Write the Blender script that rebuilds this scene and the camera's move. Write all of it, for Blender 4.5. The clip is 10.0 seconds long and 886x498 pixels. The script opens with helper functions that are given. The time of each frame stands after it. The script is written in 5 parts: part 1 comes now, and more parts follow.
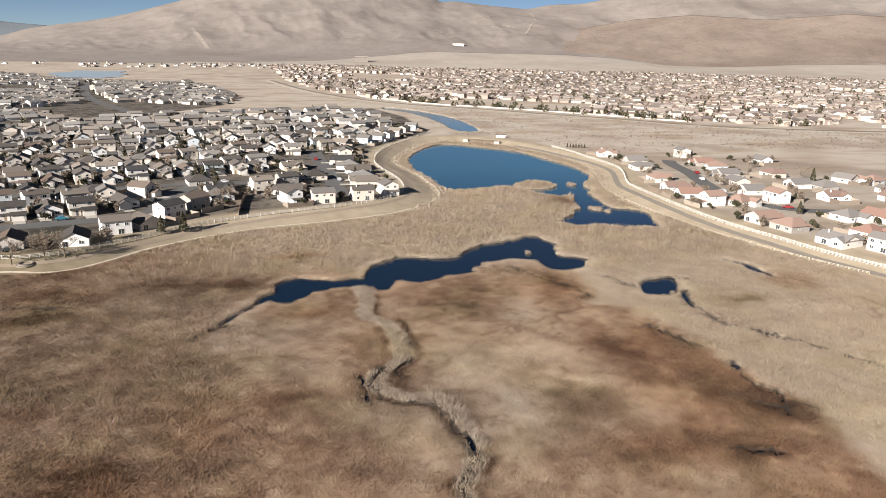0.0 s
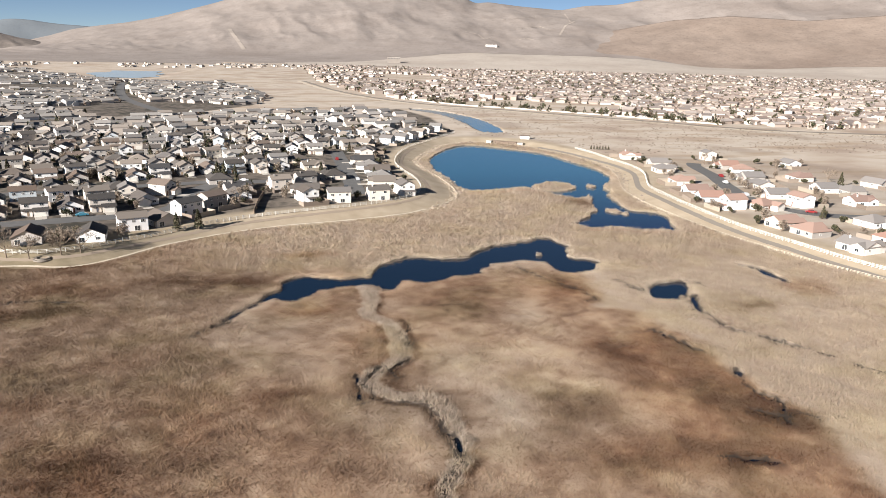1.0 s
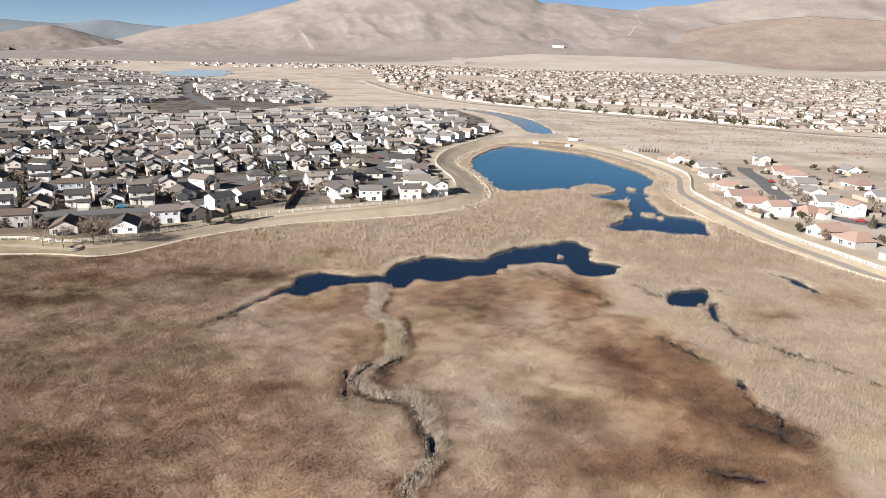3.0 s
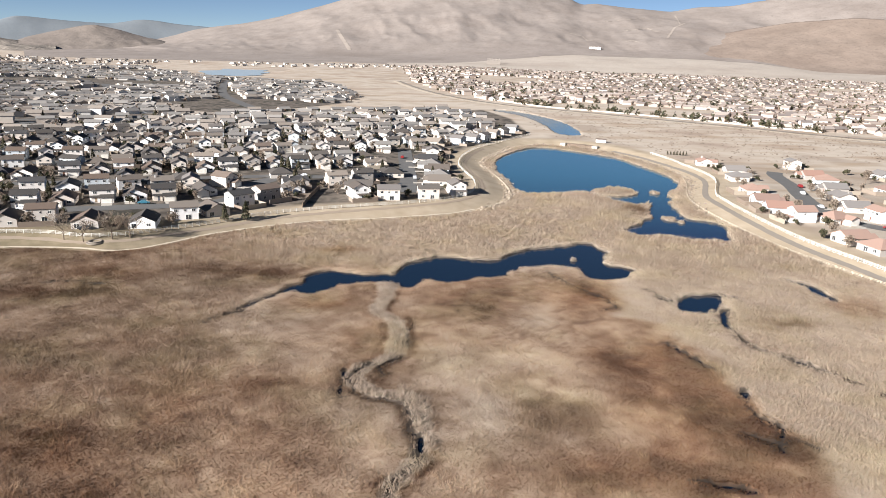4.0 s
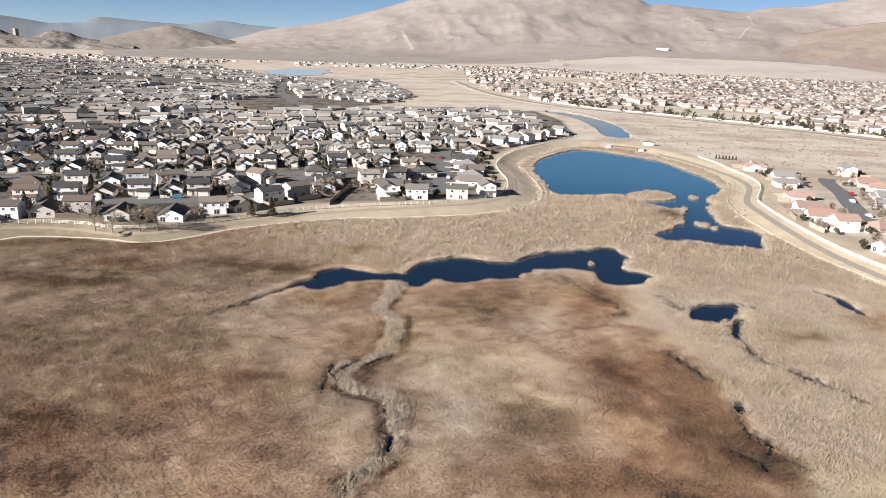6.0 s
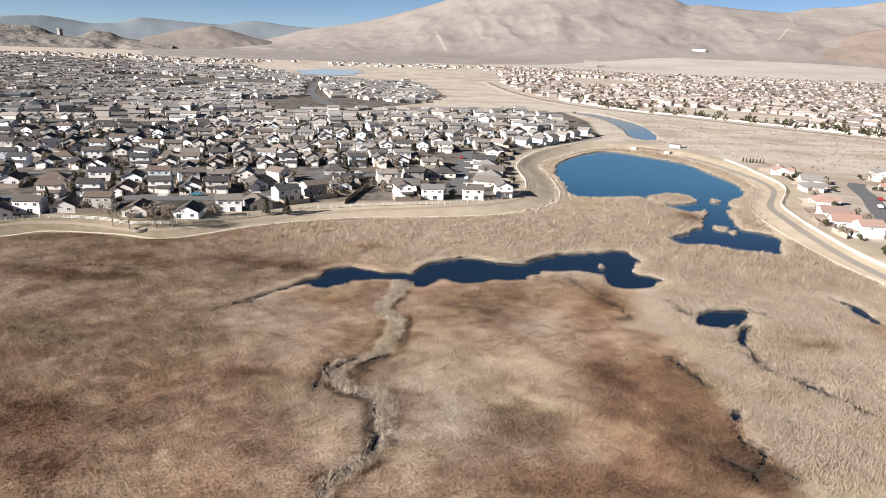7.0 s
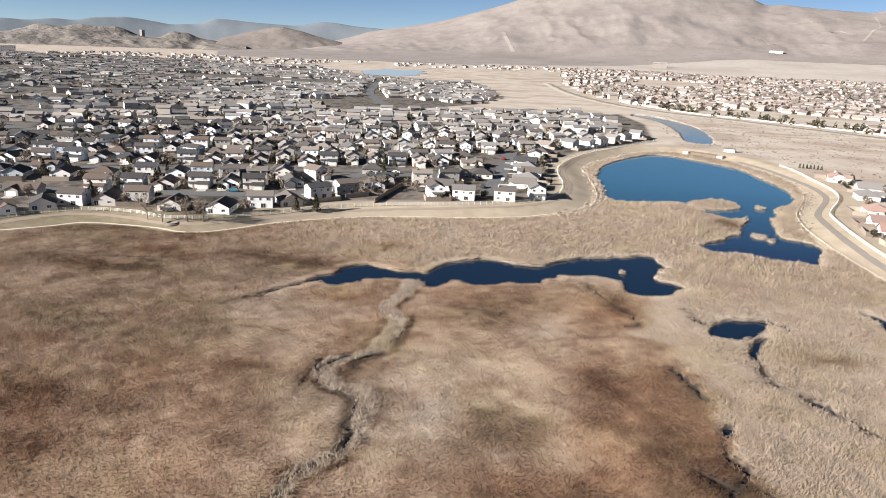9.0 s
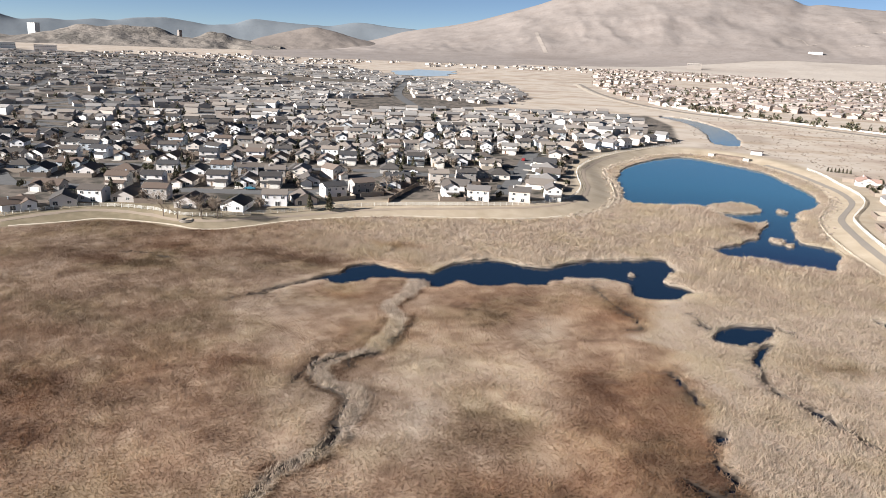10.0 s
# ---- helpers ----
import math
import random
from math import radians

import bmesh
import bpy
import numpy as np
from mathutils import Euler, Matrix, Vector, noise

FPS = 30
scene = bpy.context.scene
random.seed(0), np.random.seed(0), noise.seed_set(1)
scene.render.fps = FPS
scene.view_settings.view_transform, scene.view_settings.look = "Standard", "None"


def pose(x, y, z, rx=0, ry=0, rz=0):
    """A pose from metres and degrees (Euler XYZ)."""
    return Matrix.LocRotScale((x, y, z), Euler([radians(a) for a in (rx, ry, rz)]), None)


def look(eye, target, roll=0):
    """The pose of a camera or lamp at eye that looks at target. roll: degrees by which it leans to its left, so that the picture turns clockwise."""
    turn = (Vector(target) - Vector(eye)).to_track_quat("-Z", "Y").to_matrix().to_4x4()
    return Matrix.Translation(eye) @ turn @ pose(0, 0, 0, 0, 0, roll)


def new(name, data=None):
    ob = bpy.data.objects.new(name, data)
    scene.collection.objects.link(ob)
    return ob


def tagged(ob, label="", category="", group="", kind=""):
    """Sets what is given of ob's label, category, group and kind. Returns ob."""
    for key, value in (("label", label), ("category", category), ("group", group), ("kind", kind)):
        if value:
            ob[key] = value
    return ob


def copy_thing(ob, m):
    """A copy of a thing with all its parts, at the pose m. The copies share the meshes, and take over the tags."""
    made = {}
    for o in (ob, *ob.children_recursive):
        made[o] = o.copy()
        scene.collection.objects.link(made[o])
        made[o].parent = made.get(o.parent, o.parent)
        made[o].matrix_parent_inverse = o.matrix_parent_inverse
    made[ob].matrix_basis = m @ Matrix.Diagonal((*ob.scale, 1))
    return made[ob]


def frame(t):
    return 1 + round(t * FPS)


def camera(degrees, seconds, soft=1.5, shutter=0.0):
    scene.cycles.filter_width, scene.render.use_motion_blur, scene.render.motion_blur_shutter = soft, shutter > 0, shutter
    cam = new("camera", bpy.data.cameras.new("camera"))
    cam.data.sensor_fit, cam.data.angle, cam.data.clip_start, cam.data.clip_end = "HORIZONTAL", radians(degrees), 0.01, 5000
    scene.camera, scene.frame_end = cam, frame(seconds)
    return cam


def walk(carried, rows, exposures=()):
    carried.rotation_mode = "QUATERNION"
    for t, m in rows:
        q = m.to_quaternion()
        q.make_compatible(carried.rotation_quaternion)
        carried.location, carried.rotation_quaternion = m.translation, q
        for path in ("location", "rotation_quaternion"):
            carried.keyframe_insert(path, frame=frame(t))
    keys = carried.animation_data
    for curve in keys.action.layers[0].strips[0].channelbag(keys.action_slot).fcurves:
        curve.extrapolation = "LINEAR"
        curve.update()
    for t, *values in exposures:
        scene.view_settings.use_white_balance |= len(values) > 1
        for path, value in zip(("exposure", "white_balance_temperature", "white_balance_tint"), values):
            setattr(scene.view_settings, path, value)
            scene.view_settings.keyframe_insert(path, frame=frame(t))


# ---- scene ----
cam = camera(63.2, 10.0, soft=0.7)
PATH = [
    (0, (-37.991, 1.33, 65.171), (-37.537, 3.203, 64.637), 1.3),
    (0.5, (-34.414, 0.678, 65.108), (-34.003, 2.562, 64.575), 1.4),
    (1, (-30.829, 0.158, 65.058), (-30.461, 2.05, 64.525), 1.4),
    (1.5, (-27.237, -0.236, 65.031), (-26.91, 1.663, 64.497), 1.5),
    (2, (-23.589, -0.587, 64.975), (-23.304, 1.319, 64.441), 1.5),
    (2.5, (-19.914, -0.877, 64.935), (-19.674, 1.035, 64.4), 1.5),
    (4, (-9.09, -1.193, 64.789), (-8.991, 0.731, 64.253), 1.8),
    (4.5, (-5.387, -1.155, 64.789), (-5.332, 0.771, 64.252), 1.9),
    (5, (-1.677, -0.99, 64.808), (-1.663, 0.936, 64.27), 1.9),
    (5.5, (2.005, -0.744, 64.852), (1.977, 1.182, 64.313), 1.9),
    (7, (13.042, 0.356, 64.952), (12.882, 2.275, 64.411), 2.1),
    (7.5, (16.745, 0.917, 65.017), (16.538, 2.831, 64.475), 2.1),
    (8, (20.443, 1.553, 65.055), (20.187, 3.461, 64.512), 2.1),
    (8.5, (24.098, 2.235, 65.122), (23.798, 4.136, 64.578), 2.2),
    (9, (27.683, 3.018, 65.19), (27.345, 4.913, 64.645), 2.2),
    (9.5, (31.189, 3.845, 65.251), (30.809, 5.731, 64.705), 2.3),
    (10, (34.743, 4.77, 65.325), (34.321, 6.647, 64.778), 2.3),
]
walk(cam, [(t, look(eye, target, roll)) for t, eye, target, roll in PATH],
     [(0, 0.56, 6700, 10), (0.5, 0.68, 6650, 10), (1.5, 0.77, 6500, 10), (5, 0.87, 6400, 10), (10, 0.90, 6350, 10)])

# ---- world, sun ----
SUN_TO = Vector((-0.76, -0.53, 0.375)).normalized()
world = bpy.data.worlds.new("sky")
scene.world = world
world.use_nodes = True
wn = world.node_tree.nodes
wl = world.node_tree.links
wn.clear()
sky = wn.new("ShaderNodeTexSky")
sky.sky_type = "NISHITA"
sky.sun_disc = False
sky.sun_elevation = math.asin(SUN_TO.z)
sky.sun_rotation = math.atan2(SUN_TO.x, SUN_TO.y)
sky.altitude, sky.air_density, sky.dust_density, sky.ozone_density = 3000, 0.55, 0.03, 1.2
bg = wn.new("ShaderNodeBackground")
bg.inputs["Strength"].default_value = 0.05
wo = wn.new("ShaderNodeOutputWorld")
wl.new(sky.outputs[0], bg.inputs[0])
wl.new(bg.outputs[0], wo.inputs[0])
sun_data = bpy.data.lights.new("sun", "SUN")
sun_data.energy, sun_data.angle, sun_data.color = 7.2, radians(0.6), (1.0, 0.965, 0.93)
sun_ob = new("sun", sun_data)
sun_ob.matrix_world = look(SUN_TO * 500, (0, 0, 0))


# ---- numbers: noise, distances ----
def vnoise(x, y, seed=0):
    xi, yi = np.floor(x), np.floor(y)
    fx, fy = x - xi, y - yi
    fx, fy = fx * fx * (3 - 2 * fx), fy * fy * (3 - 2 * fy)

    def h(a, b):
        v = np.sin(a * 127.1 + b * 311.7 + seed * 74.7) * 43758.5453
        return v - np.floor(v)
    top = h(xi, yi) * (1 - fx) + h(xi + 1, yi) * fx
    low = h(xi, yi + 1) * (1 - fx) + h(xi + 1, yi + 1) * fx
    return top * (1 - fy) + low * fy


def fbm(x, y, size, octaves=4, seed=0):
    total, amp, norm = 0, 1.0, 0.0
    for k in range(octaves):
        total = total + amp * vnoise(x / size * 2 ** k, y / size * 2 ** k, seed + 13 * k)
        norm += amp
        amp *= 0.5
    return total / norm


def step(a, b, v):
    t = np.clip((v - a) / (b - a), 0, 1)
    return t * t * (3 - 2 * t)


def line_dist(x, y, pts):
    best = np.full(np.shape(x), 1e9)
    for (ax, ay), (bx, by) in zip(pts[:-1], pts[1:]):
        dx, dy = bx - ax, by - ay
        t = np.clip(((x - ax) * dx + (y - ay) * dy) / (dx * dx + dy * dy + 1e-9), 0, 1)
        best = np.minimum(best, np.hypot(x - ax - t * dx, y - ay - t * dy))
    return best


def poly_sd(x, y, pts):
    """Distance to a closed outline, negative inside."""
    ring = list(pts) + [pts[0]]
    inside = np.zeros(np.shape(x), bool)
    for (ax, ay), (bx, by) in zip(ring[:-1], ring[1:]):
        cross = (ay > y) != (by > y)
        inside ^= cross & (x < (bx - ax) * (y - ay) / (by - ay + 1e-12) + ax)
    d = line_dist(x, y, ring)
    return np.where(inside, -d, d)


def smooth(pts, closed=False, per=4):
    """A rounder line through the given corners."""
    p = [Vector(q) for q in pts]
    n = len(p)
    out = []
    for i in range(n if closed else n - 1):
        a, b, c, d = (p[(i - 1) % n], p[i], p[(i + 1) % n], p[(i + 2) % n]) if closed else \
            (p[max(i - 1, 0)], p[i], p[i + 1], p[min(i + 2, n - 1)])
        for k in range(per):
            t = k / per
            v = 0.5 * (2 * b + (c - a) * t + (2 * a - 5 * b + 4 * c - d) * t * t + (3 * b - a - 3 * c + d) * t ** 3)
            out.append((v.x, v.y))
    if not closed:
        out.append(tuple(p[-1]))
    return out


# ---- the plan of the place ----
POND = smooth([(-51, 171), (-47, 182), (-39, 195), (-38, 202), (-31, 206), (-23, 203), (-13, 204), (-10, 214), (-2, 221), (4, 224),
               (13, 221), (18, 220), (23, 224), (26, 229), (33, 235), (44, 239), (53, 243), (56, 241), (58, 231), (54, 220), (58, 216),
               (62, 212), (58, 204), (52, 201), (47, 202), (45, 209), (42, 214), (37, 215), (29, 213), (23, 208), (19, 203), (12, 201),
               (3, 197), (-3, 198), (-10, 191), (-13, 196), (-18, 196), (-27, 193), (-34, 185), (-41, 187), (-44, 182), (-49, 178)], True, 2)
LAKE = smooth([(42, 423), (49, 452), (59, 474), (74, 497), (88, 503), (108, 484), (125, 462), (131, 430), (135, 403), (135, 377),
               (130, 360), (116, 339), (117, 330), (110, 316), (107, 287), (113, 284), (117, 276), (110, 250), (104, 251), (93, 252),
               (90, 257), (79, 256), (73, 264), (83, 274), (93, 288), (97, 305), (102, 319), (93, 312), (82, 330), (76, 341), (63, 337),
               (46, 336), (43, 363), (41, 393)], True, 2)
ISLAND = smooth([(80, 336), (84, 348), (96, 355), (102, 350), (102, 338), (93, 330), (84, 330)], True, 2)
ISLETS = [(112, 342, 3.2), (99, 285, 2.6), (102, 280, 1.8), (45, 222, 1.6), (72, 176, 1.5)]
SMALL_POND = smooth([(65, 182), (69, 187), (75, 189), (79, 189), (78, 182), (73, 175), (68, 174), (64, 177)], True, 2)
FAR_PUDDLE = smooth([(107, 204), (111, 201), (113, 193), (112, 185), (110, 189), (109, 197)], True, 2)
RIVER = smooth([(86, 785), (103, 751), (114, 701), (118, 636), (115, 585), (121, 570), (127, 607), (128, 678), (116, 736), (100, 778)], True, 2)
STREAM = smooth([(-15, 194), (-14, 185), (-16, 172), (-11, 164), (-11, 151), (-12, 144), (-18, 138), (-19, 132), (-15, 127), (-8, 124),
                 (-6, 116), (-5.5, 109), (-7, 102), (-11, 95), (-12, 84), (-15, 70)])
CRACKS = [smooth([(-51, 171), (-55, 167), (-58, 163)]), smooth([(76, 176), (71, 165), (72, 154), (74, 149), (80, 142)]),
          smooth([(34, 212), (35, 204), (37, 198), (45, 184), (46, 177), (43, 175)]),
          smooth([(60, 192), (62, 185), (64, 179)]), smooth([(78, 188), (82, 188), (83, 184)]),
          smooth([(52, 152), (55, 145), (57, 140)]), smooth([(60, 128), (57, 120), (60, 114), (56, 107)]), smooth([(-22, 138), (-23, 131), (-21, 124)]),
          smooth([(74, 149), (80, 140), (86, 131), (91, 121)]),
          smooth([(53, 111), (57, 108), (60, 109), (63, 107)]),
          smooth([(-120, 190), (-104, 192), (-92, 190)]), smooth([(36, 97), (41, 96.5), (45, 95)])]
# the stream's own open cuts, along its bank
CUTS = [smooth([(-17, 140), (-21, 132), (-17, 126), (-8, 122), (-7, 114), (-7, 108), (-8, 101), (-11.5, 95), (-12.5, 84), (-15, 72)]),
        smooth([(-8, 166), (-8.5, 158), (-9, 150)]), smooth([(-10, 143), (-15, 138), (-14, 134)])]
MARSH = smooth([(-175, 192), (-160, 203), (-149, 214), (-140, 222), (-123, 224), (-105, 221), (-89, 230), (-79, 243), (-67, 254),
                (-46, 266), (-17, 274), (6, 283), (21, 294), (31, 306), (38, 322), (40, 350), (38, 379), (35, 401), (34, 422), (43, 451),
                (64, 498), (86, 515), (104, 512), (118, 500), (129, 475), (140, 436), (143, 396), (138, 365), (123, 327), (118, 297),
                (119, 276), (122, 259), (125, 235), (129, 214), (134, 202), (142, 180), (150, 150)], False, 2) + \
    [(170, 60), (170, -900), (-1500, -900), (-1500, 60), (-300, 140)]
FENCE_LEFT = smooth([(-172, 205), (-158, 224), (-146, 233), (-128, 235), (-113, 232), (-101, 235), (-89, 246), (-74, 260), (-60, 271),
                     (-39, 281), (-17, 289), (4, 300), (17, 314), (22, 330), (23, 353), (20, 378), (19, 406), (25, 441), (38, 477),
                     (55, 508), (85, 560)])


def beside(line, off):
    """A line kept to the right of another by a fixed way."""
    p = np.array(line)
    t = np.gradient(p, axis=0)
    t /= np.linalg.norm(t, axis=1)[:, None]
    return [tuple(q) for q in p + np.c_[t[:, 1], -t[:, 0]] * off]


PATH_LEFT = beside(FENCE_LEFT[:-8], 3.6)
TRAIL_LEFT = smooth([(-162, 203), (-149, 215), (-139, 224), (-116, 224.5), (-101, 222.5), (-89, 231.5), (-78, 245), (-61, 258.5), (-40, 269),
                     (-17, 275.5), (6, 284.5), (20, 295)])
FENCE_RIGHT = smooth([(149, 464), (153, 440), (154, 416), (155, 387), (151, 364), (138, 333), (134, 317), (132, 285), (133, 256),
                      (136, 230), (142, 205), (149, 184), (158, 160)])
PATH_RIGHT = smooth([(130, 486), (141, 455), (147, 425), (150, 395), (147, 368), (134, 335), (130, 318), (128, 287), (129, 257),
                     (132, 228), (138, 202), (145, 181), (154, 157)])
RAIL_RIGHT = smooth([(141, 385), (136, 365), (124, 331), (120, 304), (120.5, 271), (124, 240), (130, 215), (135, 200), (144, 178)])
RAIL_LEFT = smooth([(22, 297), (33, 308), (38, 324), (39, 350), (36.5, 380)])
BACK_ROAD = smooth([(-31, 1410), (10, 1150), (62, 960), (120, 850), (184, 790), (246, 722), (308, 660), (345, 615), (420, 570), (700, 500)])
BACK_WALL = smooth([(80, 985), (144, 855), (205, 800), (270, 735), (325, 672), (360, 632)])
STREET_A = smooth([(-12, 455), (-11, 420), (-10, 391), (-9, 340), (-9, 316)])
STREET_B = smooth([(-215, 253), (-166, 262), (-125, 273), (-92, 283), (-82, 296), (-80, 322), (-71, 346), (-45, 352), (-10, 362)])
STREET_C = smooth([(201, 400), (195, 388), (187, 355), (176, 322), (168, 288), (173, 268), (190, 255), (230, 248)])


def nearby(fn, x0, y0, x1, y1):
    """fn where it matters; far off it is a plain large number."""
    def limited(x, y):
        out = np.full(np.shape(x), 999.0)
        ok = (x > x0) & (x < x1) & (y > y0) & (y < y1)
        if ok.any():
            out[ok] = fn(x[ok], y[ok])
        return out
    return limited


def water_sd(x, y):
    w = np.minimum(poly_sd(x, y, POND), np.minimum(poly_sd(x, y, SMALL_POND), poly_sd(x, y, FAR_PUDDLE)))
    lake = np.maximum(poly_sd(x, y, LAKE), -poly_sd(x, y, ISLAND))
    w = np.minimum(w, np.minimum(lake, poly_sd(x, y, RIVER) - 5.5))
    for ix, iy, ir in ISLETS:
        w = np.maximum(w, ir - np.hypot(x - ix, (y - iy) * 0.8))
    return w


water_sd = nearby(water_sd, -140, 50, 180, 820)


def crack_d(x, y):
    """Distance to the dark open cuts in the reeds; broken and uneven."""
    wob = 4.0 * (fbm(x, y, 6, 4, 3) - 0.5)
    d = np.full(np.shape(x), 1e9)
    for c in CRACKS:
        d = np.minimum(d, line_dist(x + wob, y - wob, c) + 2.6 * (fbm(x, y, 4, 3, 9) - 0.42))
    for c in CUTS:
        d = np.minimum(d, line_dist(x + wob, y + wob, c) + 0.3 + 1.4 * (fbm(x, y, 4, 3, 5) - 0.48))
    return d


crack_d = nearby(crack_d, -110, 50, 120, 260)

# soft patches in the marsh: x, y, radii, paler or darker, redder
PALE = [(0, 135, 7, 6.7, .26, -.1), (15, 142, 9, 8.8, .2, -.1), (25, 170, 6.5, 7.2, .22, -.2), (7, 117, 6, 10.4, .2, -.1), (36, 115, 8, 9, .2, 0),
        (45, 142, 6, 8.7, .1, .1), (-14, 108, 4.5, 8.2, .2, .2), (20, 127, 7, 4, .16, 0), (-29, 138, 3, 8.3, .13, 0), (-27, 95, 10, 4.4, .16, .1),
        (-64, 123, 2, 1.9, .18, -.2), (1, 102, 3.6, 5, .07, 0), (56, 158, 5.4, 5.3, .1, 0)]
DARK = [(10, 175, 11, 12, -.26, .25), (17, 119, 5.4, 6.4, -.28, .1), (36, 144, 5.6, 11, -.22, .25), (50, 145, 8, 10, -.16, .45), (42, 123, 3.8, 4, -.16, .2),
        (21, 99, 10.8, 5.4, -.2, .35), (39, 100, 9, 4.8, -.22, .45), (52, 117, 7.4, 9, -.26, .3), (59, 108, 5, 4.5, -.5, .2), (41, 96, 3.6, 1.5, -.5, .1),
        (41, 187, 6.3, 9, -.22, .45), (-18, 154, 7.8, 13, -.1, .25), (-13, 134, 3.3, 4.2, -.28, 0)]
DARK_LEFT = [(-38, 129, 4.9, 3.2, -.28, .3), (-68, 110, 4.2, 1.7, -.34, .1), (-66, 104, 8, 6, -.14, .5), (-60, 93, 7.5, 3, -.22, .2), (-105, 182, 19, 3.2, -.38, .3),
             (-97, 198, 9.4, 6, -.22, .45), (-50, 202, 13, 4.5, -.30, .3), (-71, 205, 5.8, 4, -.18, .1), (-30, 177, 9, 5, -.1, .6), (-8, 152, 11, 4, -.14, .2),
             (-78, 139, 17, 5.7, -.1, -.2), (-52, 116, 7, 8, -.05, .35), (-101, 222, 6, 1.6, -.3, .7), (-33, 229, 9, 4, -.15, .5)]
DARK_RIGHT = [(89, 166, 7, 4, -.30, .1), (114, 180, 7, 8, -.22, .4), (92, 300, 6, 9, -.34, .15), (82, 320, 7, 7, -.12, .1)]


def crease(x, y):
    """Thin darker lines that wander through the reeds here and there."""
    n = fbm(x, y, 12, 4, 83)
    return step(0.026, 0.005, np.abs(n - 0.5)) * step(0.44, 0.58, vnoise(x / 19, y / 19, 84))


def marsh_tone(x, y):
    upper = step(200, 222, y + 14 * (fbm(x, y, 40, 3, 21) - 0.5)) * step(-100, -35, x)
    edge = np.interp(y, [96, 101, 111, 120, 132, 152, 165, 170, 179, 201], [59, 61, 62, 58, 58.5, 56.5, 54, 46, 48, 53])
    right = step(-3.5, 3.5, x - edge + 9 * (fbm(x, y, 9, 4, 22) - 0.5))
    even = np.maximum(upper, right)
    left = step(-28, -55, x) * (1 - upper)
    belt = step(-34, -20, x - edge) * (1 - right) * step(155, 135, y)
    tone = 0.47 + 0.26 * even - 0.01 * right - 0.09 * left - 0.10 * belt - 0.09 * step(-75, -120, x) * step(165, 195, y)
    red = 0.55 + 0.9 * (fbm(x, y, 38, 3, 23) - 0.5) + 0.5 * (fbm(x, y, 11, 4, 27) - 0.5)
    red = (red + 0.3 * belt) * (1 - 0.8 * even) * (1 - 0.45 * left * step(128, 150, y))
    wx, wy = 11 * (fbm(x, y, 9, 6, 31) - 0.5), 11 * (fbm(x, y, 8, 6, 32) - 0.5)
    for px, py, rx, ry, dt, dr in PALE + DARK + DARK_LEFT + DARK_RIGHT:
        g = np.exp(-((x + wx - px) / rx) ** 2 - ((y + wy - py) / ry) ** 2)
        tone, red = tone + (1.15 * dt if dt > 0 else 1.35 * dt) * g, red + dr * g
    mottle = 0.36 * (fbm(x, y, 22, 6, 24) - 0.5) + 0.50 * (fbm(x, y, 6, 5, 26) - 0.5) + 0.34 * (fbm(x, y, 2.2, 3, 25) - 0.5)
    tone = tone + mottle * (1 - 0.5 * even)
    tone = tone - 0.22 * crease(x, y)
    tone = tone + 0.20 * step(4.5, 0.5, water_sd(x, y)) * step(150, 200, y)
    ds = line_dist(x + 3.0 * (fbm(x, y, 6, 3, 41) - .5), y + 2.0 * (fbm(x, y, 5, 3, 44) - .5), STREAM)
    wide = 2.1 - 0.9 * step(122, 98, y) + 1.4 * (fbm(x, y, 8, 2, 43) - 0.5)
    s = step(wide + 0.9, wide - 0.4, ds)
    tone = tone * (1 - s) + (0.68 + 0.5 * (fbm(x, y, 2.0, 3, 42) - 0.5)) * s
    # shade beside the taller stream reeds, painted as a broken dark rim
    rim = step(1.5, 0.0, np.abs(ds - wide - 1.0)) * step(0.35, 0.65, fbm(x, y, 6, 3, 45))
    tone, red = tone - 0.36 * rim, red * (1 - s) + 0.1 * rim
    return np.clip(tone, 0, 1), np.clip(red, 0, 1)


def ground_z(x, y, cuts=True):
    x, y = np.asarray(x, float), np.asarray(y, float)
    d = poly_sd(x, y, MARSH)
    z = 2.2 * step(0.0, 15.0, d) + 0.25 * (fbm(x, y, 12, 3, 51) - 0.5)
    far = np.hypot(x, y)
    z = z + 5.0 * step(900, 3200, far) * (x > -300) + 0.6 * (fbm(x, y, 160, 2, 52) - 0.5) * step(20, 120, d)
    if cuts:
        w = water_sd(x, y) + 4.4 * (fbm(x, y, 4.0, 5, 53) - 0.5)
        z = z - np.where(d > 20, 3.4, 1.5) * step(1.0, -1.4, w)
        z = z - 1.0 * step(0.9, 0.1, crack_d(x, y)) * (d < 0)
    return z


def on_ground(x, y):
    return float(ground_z(np.array([x]), np.array([y]), False)[0])


